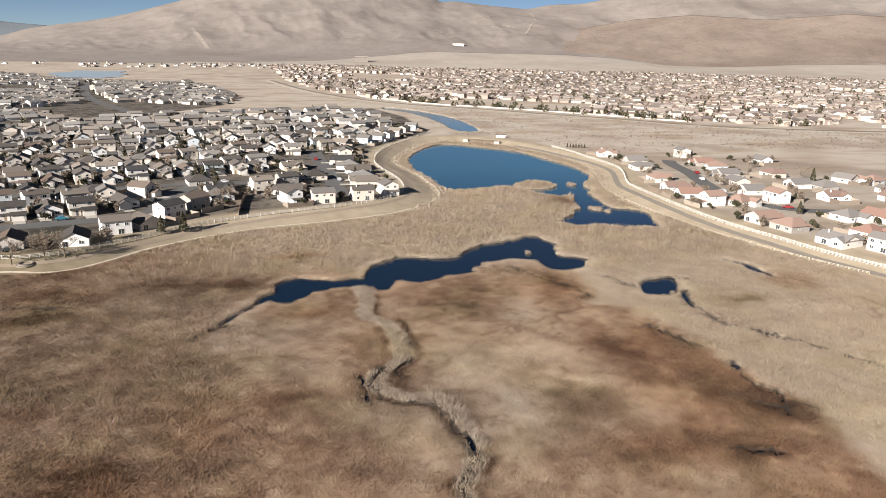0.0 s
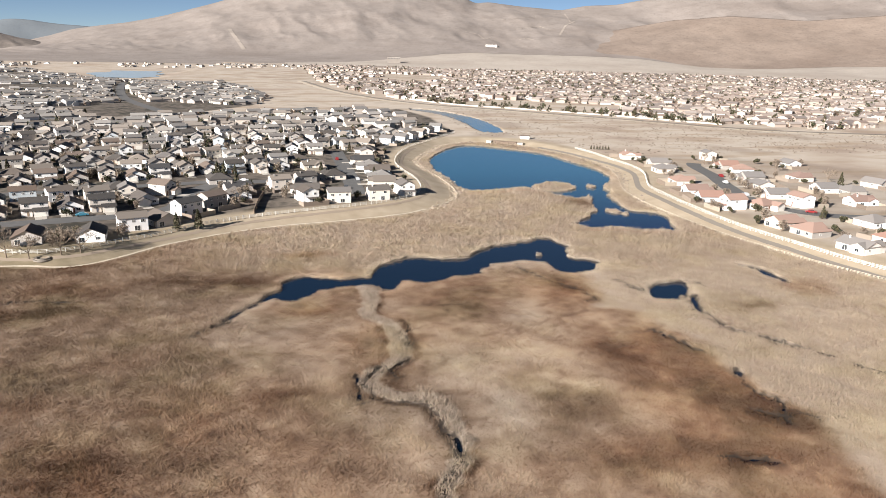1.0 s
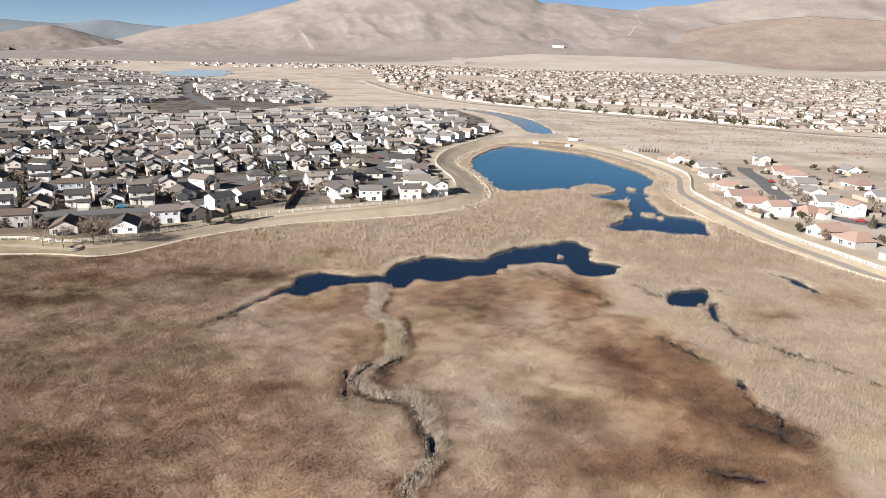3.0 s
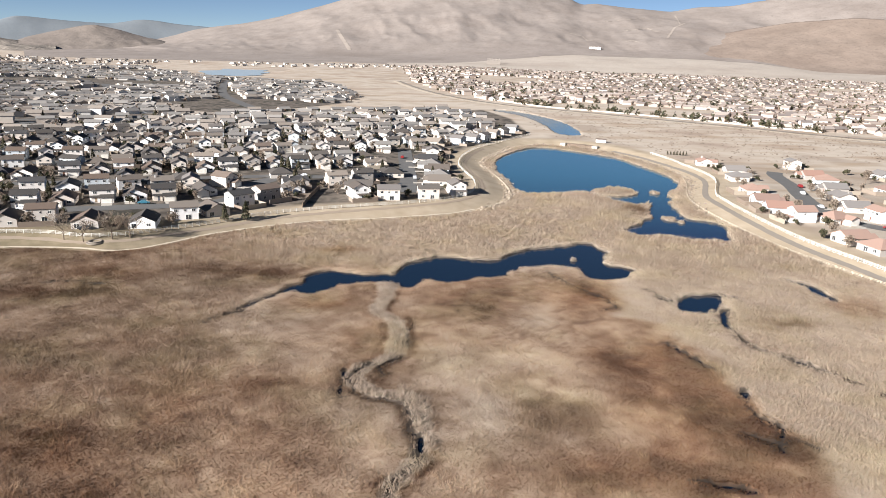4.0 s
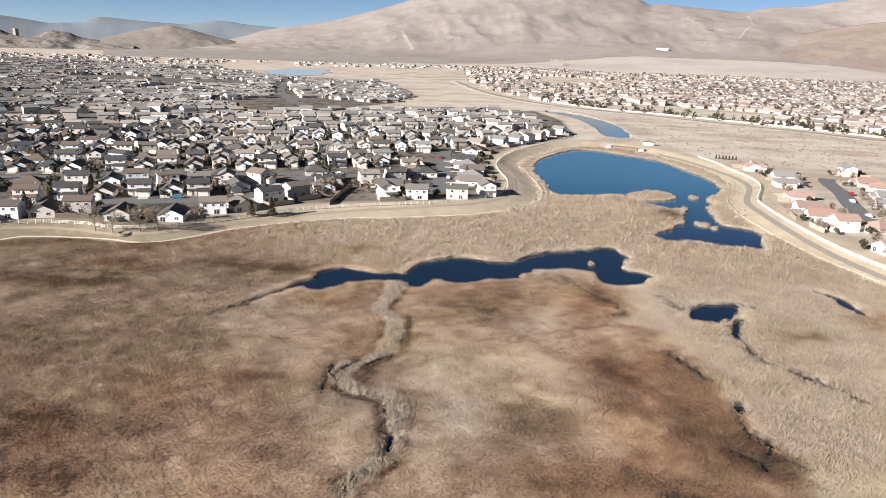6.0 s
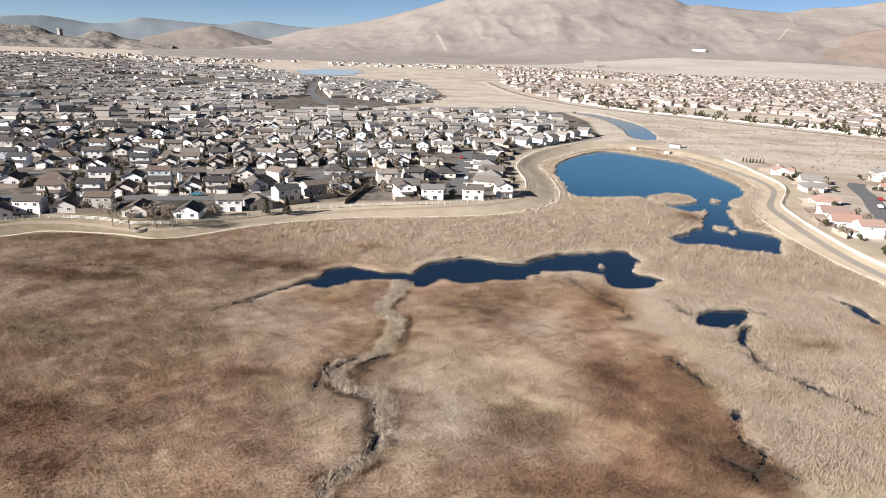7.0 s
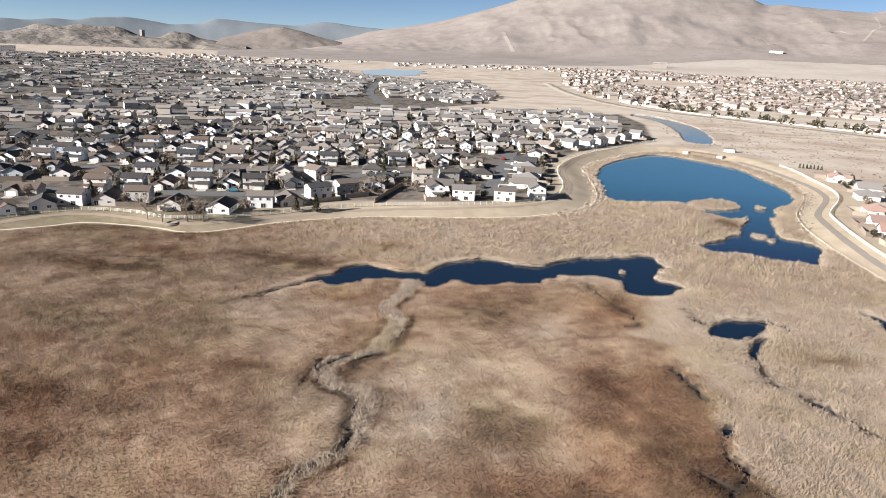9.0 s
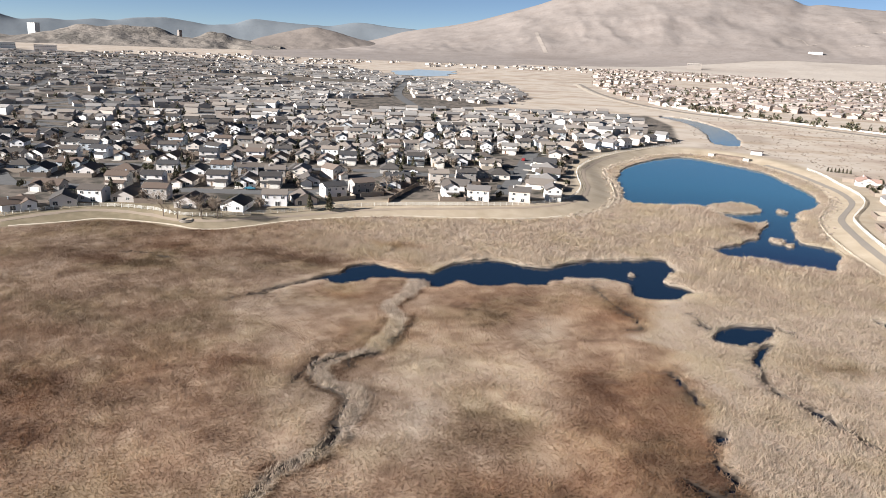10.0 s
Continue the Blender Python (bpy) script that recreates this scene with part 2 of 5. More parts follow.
# ---- materials ----
class Mat:
    def __init__(self, name, rough=0.9, metallic=0.0):
        self.m = bpy.data.materials.new(name)
        self.m.use_nodes = True
        self.n, self.l = self.m.node_tree.nodes, self.m.node_tree.links
        self.b = self.n["Principled BSDF"]
        self.b.inputs["Roughness"].default_value = rough
        self.b.inputs["Metallic"].default_value = metallic
        self.b.inputs["Specular IOR Level"].default_value = 0.25
        self.coord = self.n.new("ShaderNodeNewGeometry")
        self.obj = self.n.new("ShaderNodeTexCoord")

    def put(self, sock, value):
        if isinstance(value, bpy.types.NodeSocket):
            self.l.new(value, sock)
        elif isinstance(value, tuple) and len(value) == 3:
            sock.default_value = (*value, 1)
        else:
            sock.default_value = value

    def noise(self, scale, detail=4, local=False, rough=0.55, stretch=None):
        t = self.n.new("ShaderNodeTexNoise")
        t.inputs["Scale"].default_value, t.inputs["Detail"].default_value, t.inputs["Roughness"].default_value = scale, detail, rough
        src = self.obj.outputs["Object"] if local else self.coord.outputs["Position"]
        if stretch:
            mp = self.n.new("ShaderNodeMapping")
            mp.inputs["Scale"].default_value = stretch
            self.l.new(src, mp.inputs["Vector"])
            src = mp.outputs[0]
        self.l.new(src, t.inputs["Vector"])
        return t.outputs["Fac"]

    def attr(self, name):
        a = self.n.new("ShaderNodeAttribute")
        a.attribute_name = name
        return a.outputs["Fac"]

    def mix(self, fac, a, b, kind="MIX"):
        x = self.n.new("ShaderNodeMix")
        x.data_type, x.blend_type = "RGBA", kind
        self.put(x.inputs[0], fac)
        self.put(x.inputs[6], a)
        self.put(x.inputs[7], b)
        return x.outputs[2]

    def ramp(self, fac, *stops, hard=False):
        r = self.n.new("ShaderNodeValToRGB")
        if hard:
            r.color_ramp.interpolation = "CONSTANT"
        while len(r.color_ramp.elements) < len(stops):
            r.color_ramp.elements.new(0.5)
        for e, (p, c) in zip(r.color_ramp.elements, stops):
            e.position = p
            e.color = (*c, 1) if isinstance(c, tuple) else (c, c, c, 1)
        self.put(r.inputs[0], fac)
        return r.outputs[0]

    def math(self, op, a, b=0.0, clamp=False):
        x = self.n.new("ShaderNodeMath")
        x.operation, x.use_clamp = op, clamp
        self.put(x.inputs[0], a)
        self.put(x.inputs[1], b)
        return x.outputs[0]

    def random(self, island=False):
        if island:
            return self.coord.outputs["Random Per Island"]
        return self.n.new("ShaderNodeObjectInfo").outputs["Random"]

    def bump(self, height, strength=0.4, distance=0.05):
        b = self.n.new("ShaderNodeBump")
        b.inputs["Strength"].default_value, b.inputs["Distance"].default_value = strength, distance
        self.l.new(height, b.inputs["Height"])
        self.l.new(b.outputs[0], self.b.inputs["Normal"])
        return self

    def colour(self, c):
        self.put(self.b.inputs["Base Color"], c)
        return self


def reed_colour(m, spread):
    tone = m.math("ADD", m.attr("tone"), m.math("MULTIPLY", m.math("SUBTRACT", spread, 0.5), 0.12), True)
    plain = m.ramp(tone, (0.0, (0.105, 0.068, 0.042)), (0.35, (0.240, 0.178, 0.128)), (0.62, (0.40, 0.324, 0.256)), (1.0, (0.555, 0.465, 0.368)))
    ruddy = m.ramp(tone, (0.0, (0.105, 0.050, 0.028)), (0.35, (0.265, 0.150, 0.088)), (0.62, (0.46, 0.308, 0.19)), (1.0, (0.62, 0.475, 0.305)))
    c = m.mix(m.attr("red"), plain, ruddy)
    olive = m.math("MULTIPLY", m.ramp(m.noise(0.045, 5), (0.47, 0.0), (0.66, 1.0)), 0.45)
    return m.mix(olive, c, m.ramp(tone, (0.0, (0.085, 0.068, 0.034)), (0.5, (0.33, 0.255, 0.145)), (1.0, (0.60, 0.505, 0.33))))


def make_ground():
    m = Mat("ground_earth", 0.95)
    fine, mid, big = m.noise(1.7, 5), m.noise(0.12, 5), m.noise(0.012, 5)
    marsh = m.mix(m.math("MULTIPLY", m.noise(3.2, 4), 0.30), reed_colour(m, fine), (0.16, 0.12, 0.085))
    berm = m.mix(m.ramp(mid, (0.3, 0.0), (0.75, 1.0)), (0.33, 0.27, 0.19), (0.46, 0.385, 0.29))
    berm = m.mix(m.math("MULTIPLY", fine, 0.35), berm, (0.36, 0.26, 0.165))
    field = m.ramp(big, (0.36, (0.32, 0.255, 0.20)), (0.47, (0.48, 0.41, 0.335)), (0.56, (0.40, 0.32, 0.25)), (0.66, (0.29, 0.215, 0.165)))
    field = m.mix(m.math("MULTIPLY", m.noise(0.05, 6, stretch=(1, 2.5, 1)), 0.35), field, (0.52, 0.45, 0.365))
    streak = m.ramp(m.noise(0.028, 6, stretch=(0.45, 1.7, 1)), (0.52, 0.0), (0.66, 0.75))
    field = m.mix(streak, field, (0.33, 0.245, 0.165))
    # bare yard soil, its colour also darkened for shadows of houses and trees
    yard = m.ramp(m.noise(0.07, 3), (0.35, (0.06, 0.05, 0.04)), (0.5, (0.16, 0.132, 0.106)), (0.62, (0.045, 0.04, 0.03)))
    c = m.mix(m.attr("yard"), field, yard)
    lawn = m.mix(m.ramp(m.noise(0.2, 5), (0.35, 0.0), (0.7, 1.0)), (0.15, 0.122, 0.07), (0.26, 0.208, 0.135))
    berm = m.mix(m.attr("lawn"), berm, lawn)
    c = m.mix(m.attr("berm"), c, berm)
    c = m.mix(m.attr("marsh"), c, marsh)
    wet = m.math("MULTIPLY", m.attr("wet"), 0.92)
    c = m.mix(wet, c, (0.030, 0.023, 0.018))
    m.colour(c).bump(m.noise(1.1, 6), 0.4, 0.2)
    return m.m


def make_reeds():
    m = Mat("dry_reeds", 0.85)
    c = reed_colour(m, m.random(True))
    m.colour(c)
    m.b.inputs["Specular IOR Level"].default_value = 0.15
    # thin dry stalks let part of the sun through
    thin, both = m.n.new("ShaderNodeBsdfTranslucent"), m.n.new("ShaderNodeMixShader")
    m.put(thin.inputs["Color"], c)
    both.inputs[0].default_value = 0.5
    m.l.new(m.b.outputs[0], both.inputs[1])
    m.l.new(thin.outputs[0], both.inputs[2])
    m.l.new(both.outputs[0], m.n["Material Output"].inputs["Surface"])
    return m.m


def make_water(name="water", rough=0.05, wave=0.10, a=(0.003, 0.010, 0.022), b=(0.004, 0.013, 0.027), clear=None):
    m = Mat(name, rough)
    m.b.inputs["IOR"].default_value = 1.33
    m.b.inputs["Specular IOR Level"].default_value = 0.5
    c = m.mix(m.noise(0.02, 3), a, b)
    # painted sky reflection: navy at the near y, the given colour by the far y
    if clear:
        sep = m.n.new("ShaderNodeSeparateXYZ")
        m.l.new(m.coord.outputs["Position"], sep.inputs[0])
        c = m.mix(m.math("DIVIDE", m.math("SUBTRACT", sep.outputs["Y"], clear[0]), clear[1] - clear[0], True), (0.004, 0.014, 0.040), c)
    m.colour(c)
    m.bump(m.noise(1.6, 3, stretch=(1, 2.2, 1)), wave, 0.05)
    return m.m


def plain(name, a, b, scale=0.8, rough=0.85, bump=0.3, local=False, dist=0.02):
    m = Mat(name, rough)
    m.colour(m.mix(m.noise(scale, 5, local), a, b))
    if bump:
        m.bump(m.noise(scale * 6, 4, local), bump, dist)
    return m.m


def varied(name, *cols, rough=0.85, island=False, dirt=0.25, scale=0.6):
    """One colour of a few for each object, or each loose piece, with weathering on it."""
    m = Mat(name, rough)
    k = len(cols)
    c = m.ramp(m.random(island), *[(i / k, cc) for i, cc in enumerate(cols)], hard=True)
    c = m.mix(m.math("MULTIPLY", m.noise(scale, 5), dirt), c, (0.22, 0.19, 0.16))
    m.colour(c).bump(m.noise(6, 3), 0.25, 0.02)
    return m.m


M_GROUND, M_REEDS, M_WATER = make_ground(), make_reeds(), make_water()
M_WALL = varied("house_wall_paint", (0.76, 0.72, 0.67), (0.82, 0.80, 0.78), (0.62, 0.55, 0.48), (0.74, 0.69, 0.64), (0.48, 0.44, 0.40),
                (0.84, 0.83, 0.80), (0.68, 0.61, 0.53), (0.50, 0.54, 0.56), (0.36, 0.33, 0.30), dirt=0.15)
M_ROOF = varied("grey_brown_shingle", (0.085, 0.073, 0.066), (0.115, 0.094, 0.08), (0.062, 0.056, 0.053), (0.15, 0.112, 0.09), (0.10, 0.088, 0.08),
                (0.175, 0.148, 0.125), rough=0.9, dirt=0.3)
M_ROOF_GREY = varied("pale_grey_shingle", (0.22, 0.205, 0.19), (0.29, 0.265, 0.24), (0.17, 0.155, 0.145), (0.25, 0.21, 0.175), (0.14, 0.125, 0.115), rough=0.85, dirt=0.2)
M_ROOF_RED = varied("red_brown_tile", (0.30, 0.175, 0.135), (0.25, 0.165, 0.135), (0.225, 0.205, 0.19), (0.33, 0.215, 0.17), (0.20, 0.185, 0.175), rough=0.9)
M_ROOF_DARK = varied("charcoal_shingle", (0.036, 0.034, 0.034), (0.055, 0.049, 0.045), (0.085, 0.07, 0.06), (0.045, 0.045, 0.048), (0.12, 0.085, 0.065), rough=0.9, dirt=0.2)
M_TRIM = plain("white_trim", (0.80, 0.78, 0.74), (0.72, 0.69, 0.64), 0.7, 0.5, 0.0)
M_GARAGE = plain("garage_door_paint", (0.78, 0.75, 0.69), (0.68, 0.64, 0.57), 0.5, 0.5, 0.1)
M_DOOR = varied("front_door_paint", (0.16, 0.07, 0.045), (0.09, 0.10, 0.13), (0.30, 0.22, 0.15), rough=0.5)
M_FENCE = plain("white_vinyl", (0.70, 0.68, 0.63), (0.58, 0.55, 0.48), 0.9, 0.45, 0.0)
M_WOOD = plain("weathered_wood", (0.30, 0.21, 0.145), (0.20, 0.15, 0.11), 1.5, 0.85, 0.3)
M_BARK = plain("bark", (0.22, 0.17, 0.13), (0.13, 0.10, 0.075), 3.0, 0.9, 0.4)
M_ASPHALT = plain("asphalt", (0.105, 0.102, 0.099), (0.15, 0.145, 0.138), 0.35, 0.9, 0.2)
M_CONCRETE = plain("concrete", (0.50, 0.46, 0.40), (0.40, 0.36, 0.31), 0.5, 0.9, 0.2)
M_DIRTPATH = plain("dirt_path", (0.27, 0.215, 0.165), (0.34, 0.27, 0.20), 0.3, 0.95, 0.3)
M_PAVED = plain("worn_paving", (0.19, 0.165, 0.14), (0.25, 0.215, 0.175), 0.3, 0.95, 0.3)
M_TRAIL = plain("pale_gravel", (0.60, 0.52, 0.41), (0.50, 0.42, 0.32), 0.8, 0.95, 0.3)
M_STONE = varied("rock", (0.34, 0.27, 0.20), (0.42, 0.35, 0.27), (0.25, 0.20, 0.16), island=True)
M_LEAF = varied("evergreen_leaf", (0.036, 0.042, 0.020), (0.055, 0.054, 0.026), (0.075, 0.058, 0.032), rough=0.8, island=True, dirt=0.1)
M_TWIG = varied("bare_twigs", (0.20, 0.155, 0.115), (0.26, 0.21, 0.16), (0.15, 0.112, 0.085), rough=0.9, island=True, dirt=0.1)
M_FARWALL = varied("far_wall_paint", (0.50, 0.44, 0.385), (0.76, 0.73, 0.68), (0.40, 0.345, 0.30), (0.58, 0.51, 0.44), island=True, dirt=0.2, scale=0.05)
M_SUBWALL = varied("suburb_wall_paint", (0.48, 0.40, 0.34), (0.37, 0.30, 0.25), (0.43, 0.355, 0.30), (0.64, 0.59, 0.54), island=True, dirt=0.2, scale=0.05)
M_BRUSH = varied("rusty_brush", (0.15, 0.105, 0.075), (0.21, 0.14, 0.10), (0.10, 0.08, 0.058), rough=0.9, island=True, dirt=0.1)
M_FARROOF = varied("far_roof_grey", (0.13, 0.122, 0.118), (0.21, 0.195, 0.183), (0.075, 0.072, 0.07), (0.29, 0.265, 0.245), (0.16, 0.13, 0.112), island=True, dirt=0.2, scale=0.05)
M_FARROOF_PALE = varied("far_roof_pale", (0.24, 0.225, 0.21), (0.32, 0.295, 0.27), (0.18, 0.168, 0.158), (0.28, 0.24, 0.205), island=True, dirt=0.15, scale=0.05)
M_FARROOF_TAN = varied("far_roof_tan", (0.29, 0.235, 0.20), (0.225, 0.17, 0.142), (0.35, 0.30, 0.265), (0.19, 0.16, 0.145), island=True, dirt=0.2, scale=0.05)


def make_glass():
    m = Mat("window_glass", 0.06)
    m.b.inputs["Specular IOR Level"].default_value = 0.6
    m.colour(m.mix(m.random(), (0.020, 0.024, 0.028), (0.07, 0.075, 0.08)))
    return m.m


def make_mountain(name, a, b, c, specks=0.5, relief=0.5, light=(0.40, 0.34, 0.30), dark=(0.17, 0.14, 0.12)):
    m = Mat(name, 0.95)
    big, mid, fine = m.noise(0.0022, 6), m.noise(0.012, 6), m.noise(0.06, 5)
    col = m.ramp(big, (0.32, a), (0.5, b), (0.68, c))
    col = m.mix(m.math("MULTIPLY", m.ramp(mid, (0.45, 0.0), (0.7, 1.0)), specks), col, dark)
    col = m.mix(m.math("MULTIPLY", fine, 0.3), col, light)
    col = m.mix(m.math("MULTIPLY", m.ramp(m.noise(0.085, 4), (0.54, 0.0), (0.68, 1.0)), specks), col, dark)
    m.colour(col).bump(m.noise(0.03, 6), relief, 8.0)
    return m.m


M_GLASS = make_glass()
M_MOUNTAIN = make_mountain("dry_hill", (0.232, 0.198, 0.174), (0.265, 0.228, 0.202), (0.20, 0.167, 0.145), 0.35, 0.2, (0.30, 0.25, 0.215), (0.135, 0.108, 0.09))
M_SPUR = make_mountain("ruddy_hill", (0.205, 0.155, 0.122), (0.24, 0.187, 0.15), (0.17, 0.127, 0.10), 0.4, 0.35, (0.28, 0.225, 0.185), (0.12, 0.092, 0.073))
M_DUNE = make_mountain("pale_fan", (0.38, 0.325, 0.27), (0.43, 0.375, 0.315), (0.34, 0.285, 0.235), 0.2, 0.2)
M_ROCKHILL = make_mountain("dark_scrub_hill", (0.19, 0.165, 0.138), (0.235, 0.20, 0.168), (0.15, 0.13, 0.11), 0.7, 1.0, (0.27, 0.235, 0.20), (0.06, 0.055, 0.045))
M_FARSHED = plain("far_shed_paint", (0.22, 0.19, 0.165), (0.28, 0.25, 0.22), 0.1, 0.9, 0.0)
M_FARTOWER = plain("far_tower_paint", (0.36, 0.37, 0.37), (0.42, 0.43, 0.43), 0.1, 0.9, 0.0)
M_KNOB = make_mountain("brown_scrub_hill", (0.20, 0.165, 0.142), (0.225, 0.188, 0.16), (0.17, 0.142, 0.122), 0.5, 0.4, (0.25, 0.21, 0.18), (0.11, 0.095, 0.08))
M_TRACK = make_mountain("bare_track", (0.31, 0.262, 0.22), (0.345, 0.295, 0.25), (0.28, 0.235, 0.195), 0.4, 0.2)
# the distance haze is put into this pale blue-grey base colour
M_FARRANGE = make_mountain("far_range_painted_haze", (0.15, 0.172, 0.19), (0.175, 0.195, 0.21), (0.13, 0.153, 0.173), 0.3, 0.05, (0.20, 0.21, 0.215), (0.12, 0.14, 0.16))


# ---- mesh helpers ----
def mesh_np(name, verts, faces, mats, attrs=None, mat_index=None, smooth_shade=False):
    """A mesh from arrays; faces all have the same number of corners."""
    verts, faces = np.asarray(verts, np.float32), np.asarray(faces, np.int32)
    me = bpy.data.meshes.new(name)
    n, k = faces.shape
    me.vertices.add(len(verts))
    me.vertices.foreach_set("co", verts.ravel())
    me.loops.add(n * k)
    me.loops.foreach_set("vertex_index", faces.ravel())
    me.polygons.add(n)
    me.polygons.foreach_set("loop_start", np.arange(0, n * k, k, dtype=np.int32))
    for mt in (mats if isinstance(mats, (list, tuple)) else [mats]):
        me.materials.append(mt)
    if mat_index is not None:
        me.polygons.foreach_set("material_index", np.asarray(mat_index, np.int32))
    if smooth_shade:
        me.polygons.foreach_set("use_smooth", np.ones(n, bool))
    for key, values in (attrs or {}).items():
        a = me.attributes.new(key, "FLOAT", "POINT")
        a.data.foreach_set("value", np.asarray(values, np.float32).ravel())
    if not smooth_shade:
        me.polygons.foreach_set("use_smooth", np.zeros(n, bool))
    me.update(calc_edges=True)
    me.validate()
    return me


def part(name, bm, material, parent, label=""):
    """Links a bmesh (or a ready mesh) as one object under a thing or a part."""
    if isinstance(bm, bmesh.types.BMesh):
        me = bpy.data.meshes.new(name)
        bm.to_mesh(me)
        bm.free()
        me.materials.append(material)
    else:
        me = bm
    ob = new(name, me)
    ob.parent = parent
    if label:
        ob["label"] = label
    return ob


def box(bm, x0, y0, z0, x1, y1, z1):
    v = [bm.verts.new((x, y, z)) for z in (z0, z1) for x, y in ((x0, y0), (x1, y0), (x1, y1), (x0, y1))]
    for f in ((3, 2, 1, 0), (4, 5, 6, 7), (0, 1, 5, 4), (1, 2, 6, 5), (2, 3, 7, 6), (3, 0, 4, 7)):
        bm.faces.new([v[i] for i in f])
    return v


def ribbon(name, line, width, material, lift=0.06, edge=0.0, attrs=None):
    """A strip that follows the ground along a line."""
    p = np.array(line)
    t = np.gradient(p, axis=0)
    t /= np.linalg.norm(t, axis=1)[:, None] + 1e-9
    nrm = np.stack([-t[:, 1], t[:, 0]], 1)
    cols = 5
    verts, faces = [], []
    for i in range(len(p)):
        for k in range(cols):
            s = (k / (cols - 1) - 0.5) * width
            q = p[i] + nrm[i] * (s + edge * (random.random() - 0.5) * (abs(s) > width * 0.4))
            verts.append((q[0], q[1]))
    v = np.array(verts)
    z = ground_z(v[:, 0], v[:, 1], False) + lift
    for i in range(len(p) - 1):
        for k in range(cols - 1):
            a = i * cols + k
            faces.append((a, a + 1, a + cols + 1, a + cols))
    return new(name, mesh_np(name, np.c_[v, z], faces, material))


def dense(line, gap):
    """Points along a line, a fixed way apart."""
    p = np.array(line)
    d = np.r_[0, np.cumsum(np.linalg.norm(np.diff(p, axis=0), axis=1))]
    s = np.arange(0, d[-1], gap)
    return np.c_[np.interp(s, d, p[:, 0]), np.interp(s, d, p[:, 1])]


# ---- ground ----
def spread(fine0, fine1, stepw, low, high, grow=1.06, most=110):
    mid = list(np.arange(fine0, fine1 + 1e-6, stepw))
    up, s = [], stepw
    while (up[-1] if up else mid[-1]) < high:
        s = min(s * grow, most)
        up.append((up[-1] if up else mid[-1]) + s)
    down, s = [], stepw
    while (down[-1] if down else mid[0]) > low:
        s = min(s * grow, most)
        down.append((down[-1] if down else mid[0]) - s)
    return np.array(down[::-1] + mid + up)


gx = spread(-170, 165, 1.3, -4900, 4900)
gy = np.r_[spread(70, 300, 1.3, -1500, 300.0)[:-1], spread(301.5, 620, 2.6, 301.5, 4950, 1.035)[0:]]
gy = np.unique(np.round(gy, 3))
X, Y = np.meshgrid(gx, gy)
fx, fy = X.ravel(), Y.ravel()
fz = ground_z(fx, fy)
dm = poly_sd(fx, fy, MARSH)
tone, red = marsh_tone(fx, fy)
# where the shade-darkened yard colour lies: full on the left, faint on the right
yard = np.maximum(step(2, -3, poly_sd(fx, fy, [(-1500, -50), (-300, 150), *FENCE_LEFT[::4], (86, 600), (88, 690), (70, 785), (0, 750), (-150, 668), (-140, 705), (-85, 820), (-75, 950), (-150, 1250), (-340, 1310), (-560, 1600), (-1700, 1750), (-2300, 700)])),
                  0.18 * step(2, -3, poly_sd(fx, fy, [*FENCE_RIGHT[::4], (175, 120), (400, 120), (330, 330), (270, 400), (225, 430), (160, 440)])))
wet = step(1.6, -0.4, water_sd(fx, fy) + 4.4 * (fbm(fx, fy, 4.0, 5, 53) - 0.5)) + step(1.9, 0.8, crack_d(fx, fy)) * (dm < 0)
nx, ny = len(gx), len(gy)
idx = np.arange(nx * ny).reshape(ny, nx)
quads = np.stack([idx[:-1, :-1], idx[:-1, 1:], idx[1:, 1:], idx[1:, :-1]], -1).reshape(-1, 4)
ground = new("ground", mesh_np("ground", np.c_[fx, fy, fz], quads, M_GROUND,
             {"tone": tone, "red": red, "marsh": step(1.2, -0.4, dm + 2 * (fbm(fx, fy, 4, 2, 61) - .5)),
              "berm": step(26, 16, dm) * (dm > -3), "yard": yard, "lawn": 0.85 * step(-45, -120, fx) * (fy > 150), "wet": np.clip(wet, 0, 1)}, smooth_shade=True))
tagged(ground, "dry tan earth with brown marsh and bare yards darkened for shade", "ground", kind="structure")


def flat(name, x0, y0, x1, y1, z, material):
    return new(name, mesh_np(name, [(x0, y0, z), (x1, y0, z), (x1, y1, z), (x0, y1, z)], [(0, 1, 2, 3)], material))


# lake's sky reflection is in the base colour, bluer with distance
M_LAKE = make_water("lake_painted_sky", 0.06, 0.14, (0.020, 0.098, 0.155), (0.024, 0.108, 0.168), (255, 390))
tagged(flat("water", -120, 60, 160, 247, -0.62, M_WATER), "dark blue still water of the marsh ponds", "water", kind="structure")
tagged(flat("water_lake", 25, 247, 160, 530, -0.62, M_LAKE), "still lake water with sky reflection painted blue to navy", "water", kind="structure")
tagged(flat("water_river", 70, 545, 145, 800, 1.6, make_water("river_water", 0.08, 0.14, (0.06, 0.15, 0.21), (0.065, 0.16, 0.22))), "blue still water of a narrow river", "water", kind="structure")
# the pale sky that the reservoir mirrors is put into its base colour
me = mesh_np("water_reservoir", [(x, y, 2.62) for x, y in smooth([(-400, 1440), (-365, 1432), (-330, 1425), (-322, 1455), (-303, 1500), (-322, 1560), (-316, 1640), (-345, 1700), (-350, 1790),
                                (-405, 1770), (-455, 1790), (-440, 1700), (-466, 1620), (-430, 1530)], True, 3)], [tuple(range(42))],
             make_water("water_painted_sky", 0.3, 0.3, (0.36, 0.43, 0.47), (0.38, 0.45, 0.485)))
tagged(new("water_reservoir", me), "far reservoir with painted pale sky reflection among dry fields", "water", kind="structure")


